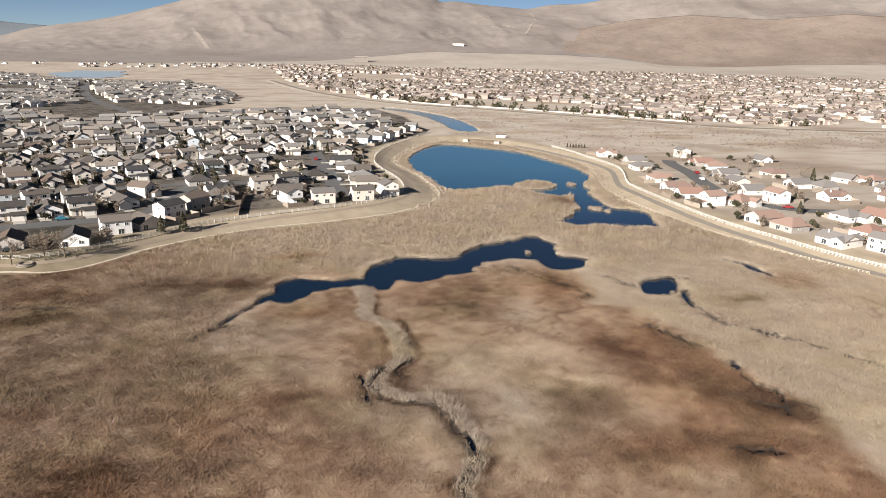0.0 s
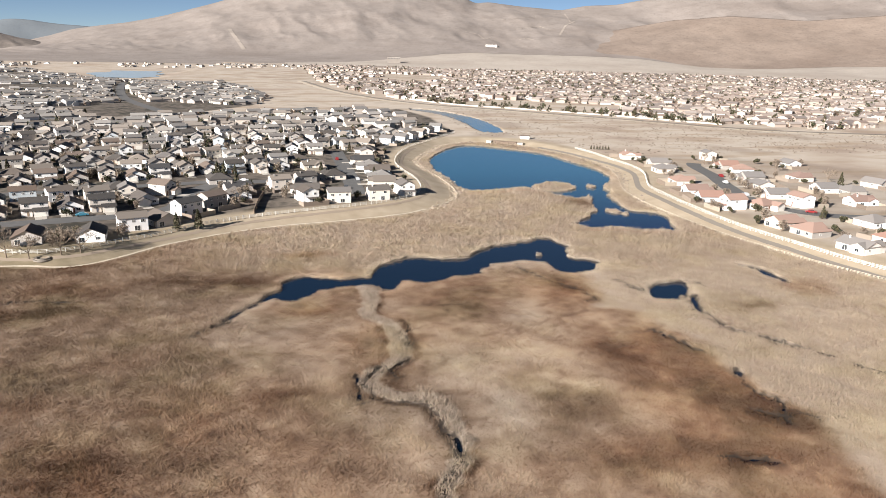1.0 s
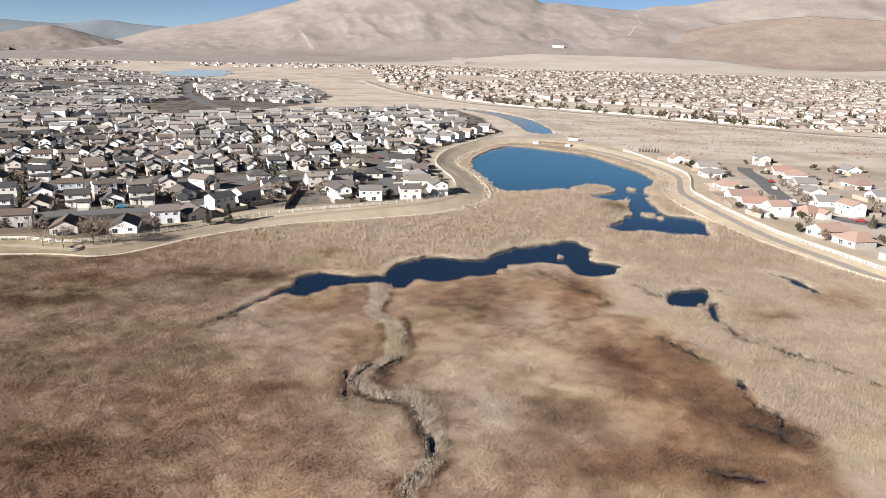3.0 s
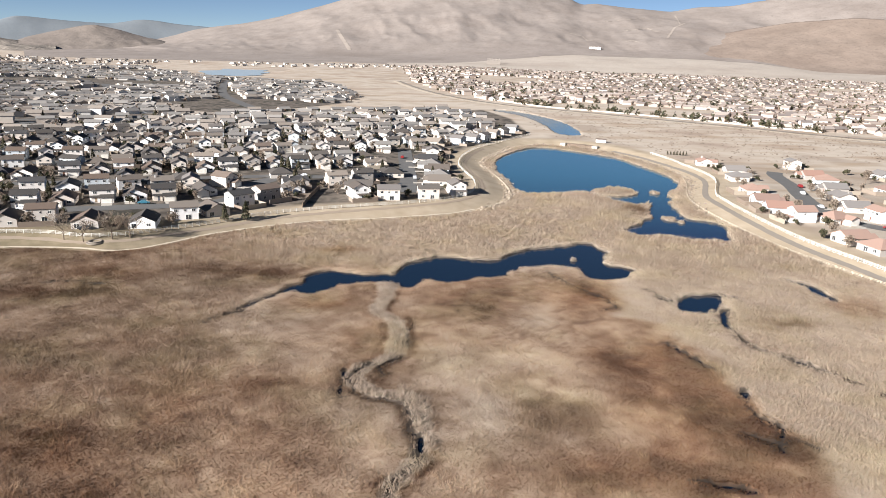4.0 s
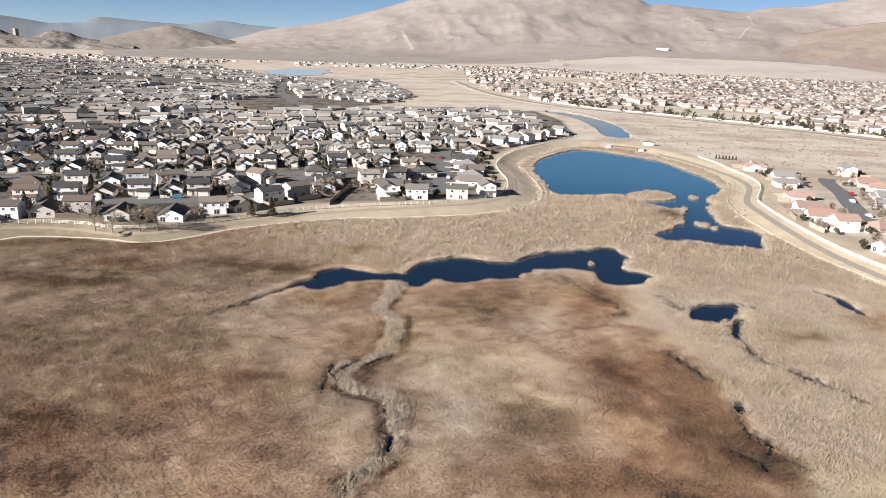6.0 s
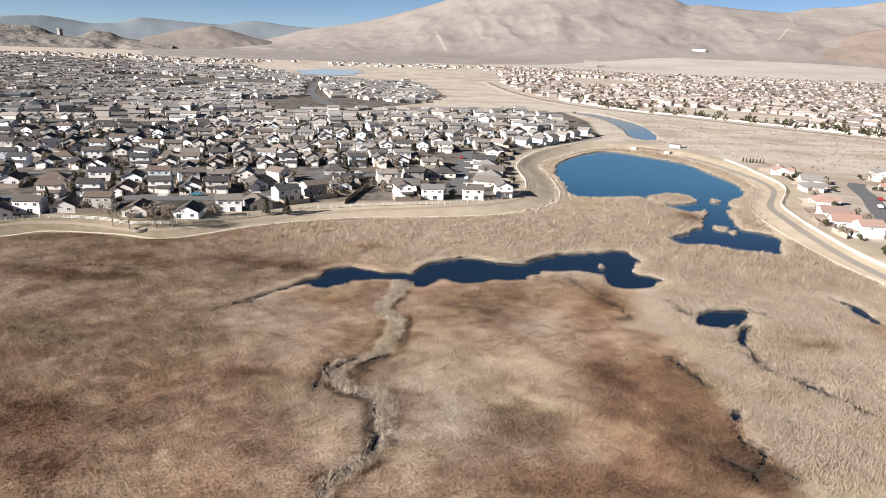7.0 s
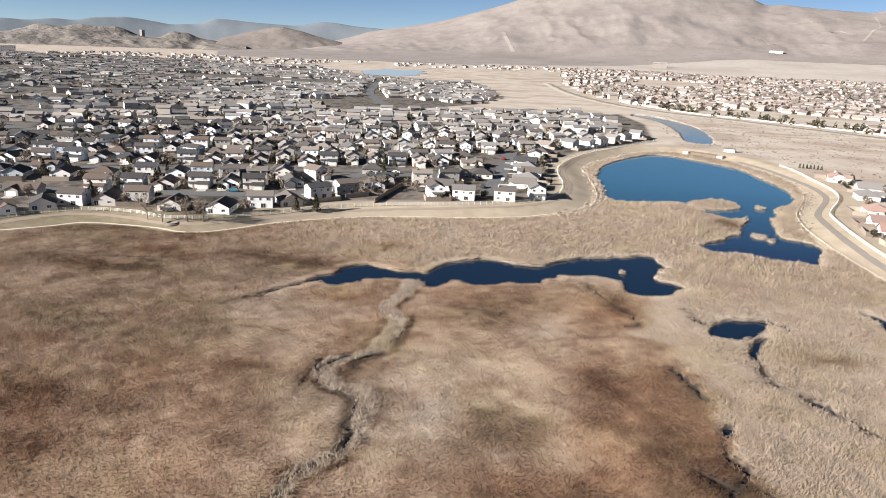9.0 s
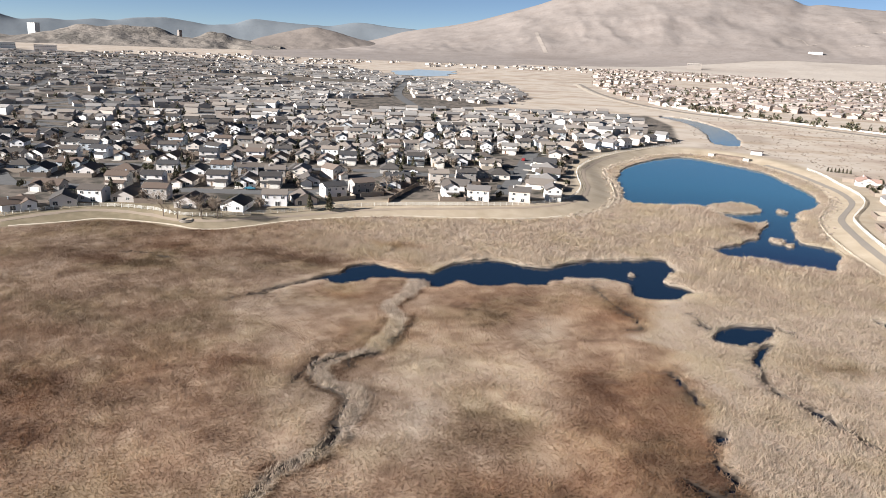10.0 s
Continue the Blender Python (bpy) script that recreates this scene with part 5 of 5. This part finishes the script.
# ---- weir at the lake's end ----
def weir():
    root = new("weir")
    tagged(root, "dark timber and stone weir at the lake outlet", "weir")
    bm = bmesh.new()
    for k in range(9):
        box(bm, -9 + k * 2, -0.6, -1.5, -7.2 + k * 2, 0.6, 1.6)
    part("pier", bm, M_BARK, root)
    bm = bmesh.new()
    box(bm, -10, -1.1, 1.6, 10, 1.1, 1.9)
    part("deck", bm, M_BARK, root)
    bm = bmesh.new()
    box(bm, -14, -2.0, -1.5, -10, 2.0, 1.5)
    box(bm, 10, -2.0, -1.5, 14, 2.0, 1.5)
    part("abutment", bm, M_CONCRETE, root)
    root.matrix_basis = pose(112, 508, 0.4, 0, 0, -35)


weir()


def shed(x, y, turn, label):
    root = new("shed")
    tagged(root, label, "shed")
    w, r = bmesh.new(), bmesh.new()
    gable_block(w, r, 0, 0, 7, 3.5, -0.4, 2.6, "x", 0.2, 0.3)
    part("wall", w, M_TRIM, root)
    part("roof", r, M_ROOF, root)
    root.matrix_basis = pose(x, y, on_ground(x, y), 0, 0, turn)


shed(131, 522, -20, "small white shed beside the weir")


# ---- rocks on the banks ----
def rocks():
    r = random.Random(4)
    V, F = [], []
    ico = [(0, 0, 1), (.9, 0, .2), (.3, .85, .25), (-.7, .5, .2), (-.7, -.5, .25), (.3, -.85, .2), (0, 0, -.6)]
    fac = [(0, 1, 2), (0, 2, 3), (0, 3, 4), (0, 4, 5), (0, 5, 1), (6, 2, 1), (6, 3, 2), (6, 4, 3), (6, 5, 4), (6, 1, 5)]
    edge = dense([p for p in MARSH if p[1] > 290 and p[0] > 15], 0.8)
    z = None
    pts = []
    for x, y in edge:
        for _ in range(3):
            pts.append((x + r.gauss(0, 1.6), y + r.gauss(0, 1.6)))
    z = ground_z(np.array(pts)[:, 0], np.array(pts)[:, 1], False)
    for (x, y), zz in zip(pts, z):
        s = r.uniform(0.25, 0.8)
        n = len(V)
        a = r.uniform(0, 6)
        for p in ico:
            k = s * r.uniform(0.7, 1.3)
            V.append((x + k * (p[0] * math.cos(a) - p[1] * math.sin(a)), y + k * (p[0] * math.sin(a) + p[1] * math.cos(a)), zz + 0.1 + 0.7 * k * p[2]))
        F += [tuple(n + i for i in f) for f in fac]
    tagged(new("riprap", mesh_np("riprap", V, F, M_STONE)), "rough brown stones lining the bank", "stones", kind="stuff")


rocks()


# ---- trees ----
def tube(V, F, a, b, ra, rb, sides=5):
    a, b = Vector(a), Vector(b)
    t = (b - a).normalized()
    s = t.orthogonal().normalized()
    w = t.cross(s)
    n = len(V)
    for c, r in ((a, ra), (b, rb)):
        for k in range(sides):
            q = c + (s * math.cos(6.2832 * k / sides) + w * math.sin(6.2832 * k / sides)) * r
            V.append(tuple(q))
    for k in range(sides):
        F.append((n + k, n + (k + 1) % sides, n + sides + (k + 1) % sides, n + sides + k))


def bare_tree(seed, height=8.0):
    r = random.Random(seed)
    root = new("bare_tree")
    V, F, V2, F2 = [], [], [], []
    tube(V, F, (0, 0, -0.3), (0.1, 0, height * 0.32), 0.2, 0.14, 7)

    def grow(base, way, length, rad, level):
        tip = base + way * length
        if level < 2:
            tube(V, F, base, tip, rad, rad * 0.6, 5)
        else:
            tube(V2, F2, base, tip, rad, rad * 0.5, 3)
        if level >= 5:
            return
        for _ in range(3 if level < 4 else 4):
            d = (way + Vector((r.gauss(0, .5), r.gauss(0, .5), r.gauss(.1, .25)))).normalized()
            grow(base + way * length * r.uniform(0.55, 1.0), d, length * r.uniform(0.6, 0.8), max(rad * 0.58, 0.028), level + 1)
    for _ in range(5):
        d = Vector((r.gauss(0, .45), r.gauss(0, .45), 1)).normalized()
        grow(Vector((0.1, 0, height * r.uniform(0.18, 0.3))), d, height * 0.27, 0.1, 1)
    part("trunk", mesh_np("trunk", V, F, M_BARK), None, root)
    part("crown", mesh_np("crown", V2, F2, M_TWIG), None, root, "fine bare winter twigs")
    return root


def leaf_crown(seed, w, h, count, size, base=0.2, cone=False, material=None):
    """A crown of many small leaf clumps with gaps."""
    r = random.Random(seed)
    V, F = [], []
    lobes = [(r.gauss(0, .3), r.gauss(0, .3), r.uniform(.3, .8), r.uniform(.35, .6)) for _ in range(6)]
    for _ in range(count):
        if cone:
            t = r.random() ** 0.7
            z = h * (base + (1 - base) * (1 - t))
            rad = w * 0.5 * (t * 0.95 + 0.05) * r.uniform(0.55, 1.05)
            a = r.uniform(0, 6.283)
            c = Vector((rad * math.cos(a), rad * math.sin(a), z))
        else:
            lx, ly, lz, lr = r.choice(lobes)
            d = Vector((r.gauss(0, 1), r.gauss(0, 1), r.gauss(0, 1))).normalized() * lr * r.uniform(0.6, 1.05)
            c = Vector(((lx + d.x) * w * 0.55, (ly + d.y) * w * 0.55, h * (base + (1 - base) * min(max(lz + d.z * 0.7, 0.02), 1))))
        a = Vector((r.gauss(0, 1), r.gauss(0, 1), r.gauss(0, 1))).normalized() * size * r.uniform(.6, 1.3)
        b = Vector((r.gauss(0, 1), r.gauss(0, 1), r.gauss(0, 1))).normalized() * size * r.uniform(.6, 1.3)
        n = len(V)
        V += [tuple(c - a), tuple(c + b), tuple(c + a * 0.8), tuple(c - b * 0.9)]
        F.append((n, n + 1, n + 2, n + 3))
    return V, F


def leafy_tree(name, seed, w, h, count, size, cone, material, label):
    root = new(name)
    V, F = [], []
    tube(V, F, (0, 0, -0.3), (0, 0, h * 0.5), 0.16, 0.07, 6)
    for k in range(4):
        a = k * 1.6
        tube(V, F, (0, 0, h * 0.28), (0.3 * w * math.cos(a), 0.3 * w * math.sin(a), h * 0.55), 0.07, 0.03, 4)
    part("trunk", mesh_np("trunk", V, F, M_BARK), None, root)
    V, F = leaf_crown(seed, w, h, count, size, 0.12, cone)
    part("crown", mesh_np("crown", V, F, material), None, root)
    return tagged(root, label, "tree", "garden trees")


bare = [bare_tree(s, h) for s, h in ((1, 11.5), (2, 10.0), (3, 8.0))]
for b in bare:
    tagged(b, "bare leafless tree with fine grey-brown twigs", "tree", "bare trees by the fence")
spots = [(-121, 231, 0), (-114, 229, 1), (-105.5, 231, 0), (-100.5, 233, 1), (-58, 300, 2), (-55, 306, 2), (205, 395, 2), (232, 365, 2), (238, 330, 1)]
rng = random.Random(12)
for n, (x, y, k) in enumerate(spots):
    m = pose(x, y, on_ground(x, y), 0, 0, rng.uniform(0, 360))
    if n == 0:
        bare[0].matrix_basis = m
    elif n == 1:
        bare[1].matrix_basis = m
    elif n == 4:
        bare[2].matrix_basis = m
    else:
        copy_thing(bare[k], m)

garden = [leafy_tree("evergreen_tree", 1, 3.2, 6.5, 420, 0.32, True, M_LEAF, "dark green conical evergreen tree in a yard"),
          leafy_tree("round_shrub", 2, 3.4, 3.0, 320, 0.30, False, M_LEAF, "rounded dark green garden shrub"),
          leafy_tree("leafless_shrub", 3, 3.8, 4.2, 420, 0.26, False, M_TWIG, "dry brown leafless garden shrub")]
used = [False] * 3
tree_at = []
px = np.array(PLACED)
tries = 0
TREES_OWN = [(-76, 259, 0), (-21, 312, 2), (8, 324, 1), (-40, 310, 2), (-69, 262, 0), (-92, 250, 2), (-110, 238, 2), (152, 318, 1), (157, 345, 2), (176, 300, 1), (236, 318, 0),
             (199, 360, 1), (175, 252, 0), (181, 258, 1), (205, 292, 2), (240, 395, 1), (160, 285, 1)] + [(160 + 1.9 * k, 463 - 0.5 * k, 0) for k in range(7)]
while len(tree_at) < 580 and tries < 9000:
    tries += 1
    if tries <= len(TREES_OWN):
        x, y, k = TREES_OWN[tries - 1]
    else:
        i = rng.randrange(min(len(PLACED), 285))
        a = rng.uniform(0, 6.283)
        d = rng.uniform(8.5, 12)
        x, y, k = PLACED[i][0] + d * math.cos(a), PLACED[i][1] + d * math.sin(a), rng.choice([0, 1, 1, 1, 1, 2, 2, 2]) if PLACED[i][0] < 120 else rng.choice([1, 1, 2, 2])
        if np.min(np.hypot(px[:, 0] - x, px[:, 1] - y)) < 8.2 or poly_sd(np.array([x]), np.array([y]), MARSH)[0] < 17:
            continue
        if min(line_dist(np.array([x]), np.array([y]), s)[0] for s in (FENCE_LEFT, FENCE_RIGHT, STREET_A, STREET_B, STREET_C)) < 6:
            continue
    tree_at.append((x, y))
    s = rng.uniform(0.7, 1.25) if not (158 < x < 174 and y > 455) else 0.45
    m = pose(x, y, on_ground(x, y), 0, 0, rng.uniform(0, 360))
    if used[k]:
        copy_thing(garden[k], m).scale = (s, s, s)
    else:
        garden[k].matrix_basis, used[k] = m, True


def far_trees(name, pts, material, label, seed, w=(3, 6), h=(3, 6.5), leaves=26):
    r = random.Random(seed)
    base = [leaf_crown(50 + k, 1, 1, leaves, 0.2, 0.05, k % 2 == 0) for k in range(6)]
    z = zs(pts)
    V, F, n = [], [], 0
    for (x, y), zz in zip(pts, z):
        bv, bf = base[r.randrange(6)]
        ww, hh, a = r.uniform(*w), r.uniform(*h), r.uniform(0, 6.283)
        v = np.array(bv)
        c, s = math.cos(a), math.sin(a)
        V.append(np.c_[x + ww * (v[:, 0] * c - v[:, 1] * s), y + ww * (v[:, 0] * s + v[:, 1] * c), zz + hh * v[:, 2]])
        F.append(np.array(bf) + n)
        n += len(bv)
    ob = new(name, mesh_np(name, np.concatenate(V), np.concatenate(F), material))
    return tagged(ob, label, "trees", kind="stuff")


def around(houses, share, seed, reach=(8, 14)):
    r = random.Random(seed)
    out = []
    for h in houses:
        if r.random() < share:
            a, d = r.uniform(0, 6.283), r.uniform(*reach)
            out.append((h[0] + d * math.cos(a), h[1] + d * math.sin(a)))
    return out


rest_xy = [(x, y) for x, y, _, _ in REST]
far_trees("garden_tree_row", around(rest_xy, 0.7, 1) + around(left_far, 0.5, 2) + around(dark_side, 0.5, 22), M_LEAF, "dark green trees among the house rows", 5)
far_trees("bare_shrub_row", around(rest_xy, 0.4, 3) + around(left_far, 0.25, 4) + around(right_far, 0.8, 7), M_BRUSH, "brown leafless shrubs among the houses", 6)
far_trees("suburb_tree_row", around(right_far, 0.55, 5) + [(x + rng.uniform(-5, 16), y + rng.uniform(-6, 16)) for x, y in dense(BACK_WALL, 3.5) if rng.random() < 0.75], M_LEAF,
          "dark green trees in the far suburb", 7, (4, 8), (3.5, 9))
# low scrub on the dry field behind the lake
scrub = []
while len(scrub) < 1500:
    x, y = rng.uniform(100, 480), rng.uniform(440, 800)
    if y < np.interp(x, [60, 120, 184, 246, 308, 420], [960, 840, 780, 710, 645, 560]) and poly_sd(np.array([x]), np.array([y]), MARSH)[0] > 26 \
            and np.min(np.hypot(px[:, 0] - x, px[:, 1] - y)) > 14 and poly_sd(np.array([x]), np.array([y]), RIVER)[0] > 4:
        scrub.append((x, y))
far_trees("scrub", scrub, M_TWIG, "low dry scrub on the open field", 9, (0.8, 2.2), (0.4, 1.1), 14)


# ---- round seat by the near path ----
def round_seat(x, y):
    root = new("round_bench")
    tagged(root, "low round brown stone seat on a paved circle", "bench")
    for name, r0, r1, z0, z1 in (("paving", 0.0, 2.7, -0.3, 0.10), ("seat", 1.7, 2.15, 0.0, 0.48)):
        bm = bmesh.new()
        n = 28
        rings = [[bm.verts.new((r * math.cos(6.2832 * k / n), r * math.sin(6.2832 * k / n), z)) for k in range(n)]
                 for r, z in ((r1, z0), (r1, z1), (max(r0, 0.01), z1), (max(r0, 0.01), z0))]
        for i in range(4):
            p, q = rings[i], rings[(i + 1) % 4]
            for k in range(n):
                bm.faces.new([p[k], p[(k + 1) % n], q[(k + 1) % n], q[k]])
        part(name, bm, M_PAVED, root)
    root.matrix_basis = pose(x, y, on_ground(x, y) + 0.05)


round_seat(-110, 228.5)


# ---- parked cars ----
def make_car(paint):
    root = new("car")
    bm = bmesh.new()
    prof = [(-2.2, .35), (-2.25, .75), (-1.9, .95), (-1.35, 1.0), (-.75, 1.45), (.75, 1.48), (1.45, 1.02), (2.1, .9), (2.25, .6), (2.2, .35)]
    rings = []
    for s, inset in ((-0.88, 0.0), (-0.72, 0.0), (0.72, 0.0), (0.88, 0.0)):
        rings.append([bm.verts.new((x, s * (0.82 if z > 1.1 and abs(s) > .8 else 1), z)) for x, z in prof])
    for a, b in zip(rings[:-1], rings[1:]):
        for i in range(len(prof) - 1):
            bm.faces.new([a[i], a[i + 1], b[i + 1], b[i]])
    bm.faces.new(rings[0][::-1])
    bm.faces.new(rings[-1])
    part("body", bm, paint, root)
    bm = bmesh.new()
    for s in (-0.80, 0.80):
        box(bm, -0.95, s - 0.03, 1.05, 1.05, s + 0.03, 1.38)
    part("side_window", bm, M_GLASS, root)
    bm = bmesh.new()
    v = [bm.verts.new(p) for p in ((1.47, -.66, 1.06), (1.47, .66, 1.06), (.82, .62, 1.47), (.82, -.62, 1.47))]
    bm.faces.new(v)
    part("windscreen", bm, M_GLASS, root)
    for x in (-1.4, 1.4):
        for s in (-.82, .82):
            bm = bmesh.new()
            bmesh.ops.create_cone(bm, cap_ends=True, segments=12, radius1=.33, radius2=.33, depth=.22, matrix=pose(0, 0, 0, 90))
            w = part("wheel", bm, M_TYRE, root)
            w.location = (x, s, .33)
    return tagged(root, "", "car", "parked cars")


M_TYRE = plain("tyre_rubber", (0.02, 0.02, 0.02), (0.035, 0.035, 0.035), 3, 0.8, 0)
PAINTS = [("white", (0.75, 0.75, 0.74)), ("dark red", (0.25, 0.03, 0.03)), ("teal blue", (0.05, 0.19, 0.26)), ("dark grey", (0.05, 0.052, 0.056)), ("silver", (0.45, 0.46, 0.47))]
CARS = [(-113, 281.5, 15, 2), (-13, 330, 90, 3), (-6, 352, 90, 4), (-13, 372, 90, 3), (-6, 402, 90, 0), (-13, 420, 88, 1), (-152, 267, 15, 0), (-86, 312, 80, 3),
        (181, 333, 75, 0), (190, 352, 75, 1), (172, 301, 80, 4), (178, 263, 150, 1), (198, 252, 170, 3), (-60, 351, 10, 0), (-30, 354, 12, 3), (-118, 240, 15, 3)]
for k, (word, col) in enumerate(PAINTS):
    pm = plain("car_paint_" + word.replace(" ", "_"), col, tuple(c * 0.9 for c in col), 0.8, 0.3, 0)
    first = None
    for x, y, turn, kk in CARS:
        if kk != k:
            continue
        m = pose(x, y, on_ground(x, y) + 0.12, 0, 0, turn)
        if first is None:
            first = make_car(pm)
            first.matrix_basis = m
            first["label"] = word + " saloon car parked at the kerb"
        else:
            copy_thing(first, m)


# ---- reeds of the marsh ----
def reeds():
    r = np.random.RandomState(5)
    sets = []
    for y0, y1, gap in ((68, 150, 0.45), (150, 235, 0.50), (235, 515, 0.72)):
        x, y = np.meshgrid(np.arange(-180, 160, gap), np.arange(y0, y1, gap))
        x, y = x.ravel() + r.uniform(-.5, .5, x.size) * gap, y.ravel() + r.uniform(-.5, .5, x.size) * gap
        ok = (x > -0.80 * y - 15) & (x < 0.74 * y + 25)
        sets.append((x[ok], y[ok]))
    x, y = np.concatenate([s[0] for s in sets]), np.concatenate([s[1] for s in sets])
    d = poly_sd(x, y, MARSH)
    ok = d < -0.6
    x, y = x[ok], y[ok]
    w = water_sd(x, y) + 4.4 * (fbm(x, y, 4.0, 5, 53) - 0.5)
    ok = (w > 0.3) & (crack_d(x, y) > 0.55 + 0.2 * r.rand(len(x)))
    x, y = x[ok], y[ok]
    tone, red = marsh_tone(x, y)
    clump = fbm(x + 0.6 * y, y * 0.8, 2.4, 2, 81)
    tall = 0.15 + 0.42 * step(205, 222, y) * step(-120, -40, x) + 0.25 * step(55, 66, x) * step(85, 120, y) + 0.10 * step(-35, -60, x) + 0.27 * step(2.8, 1.6, line_dist(x, y, STREAM))
    tall = tall * (1 - 0.8 * crease(x, y)) * (0.35 + 2.2 * np.clip(clump - 0.25, 0, 0.6)) * r.uniform(0.75, 1.2, len(x))
    w = water_sd(x, y) + 4.4 * (fbm(x, y, 4.0, 5, 53) - 0.5)
    tall = tall * (0.5 + 0.5 * step(0.5, 5.0, w))
    tone = np.clip(tone + 0.34 * (clump - 0.5), 0, 1)
    z = ground_z(x, y, False)
    n, blades = len(x), 4
    # each tuft: a few upright, leaning stalks
    V = np.empty((n, blades, 3, 3), np.float32)
    wide = np.where(y > 235, 1.5, 1.0)
    for b in range(blades):
        a = r.uniform(0, 6.283, n)
        wid = r.uniform(.05, .13, n) * wide
        lean = r.uniform(-.9, .9, (n, 2))
        ox, oy = x + r.uniform(-.32, .32, n), y + r.uniform(-.32, .32, n)
        dx, dy = np.cos(a) * wid, np.sin(a) * wid
        hh = 0.08 + tall * r.uniform(.8, 1.6, n)
        V[:, b, 0] = np.c_[ox - dx, oy - dy, z - .05]
        V[:, b, 1] = np.c_[ox + dx, oy + dy, z - .05]
        V[:, b, 2] = np.c_[ox + lean[:, 0] * hh, oy + lean[:, 1] * hh, z + hh]
    FB = np.arange(3 * n * blades).reshape(-1, 3)
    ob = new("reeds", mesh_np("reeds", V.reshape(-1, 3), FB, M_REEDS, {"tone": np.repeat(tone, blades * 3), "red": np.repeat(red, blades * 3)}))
    tagged(ob, "dense dry tan and brown marsh reeds", "reeds", kind="stuff")


reeds()
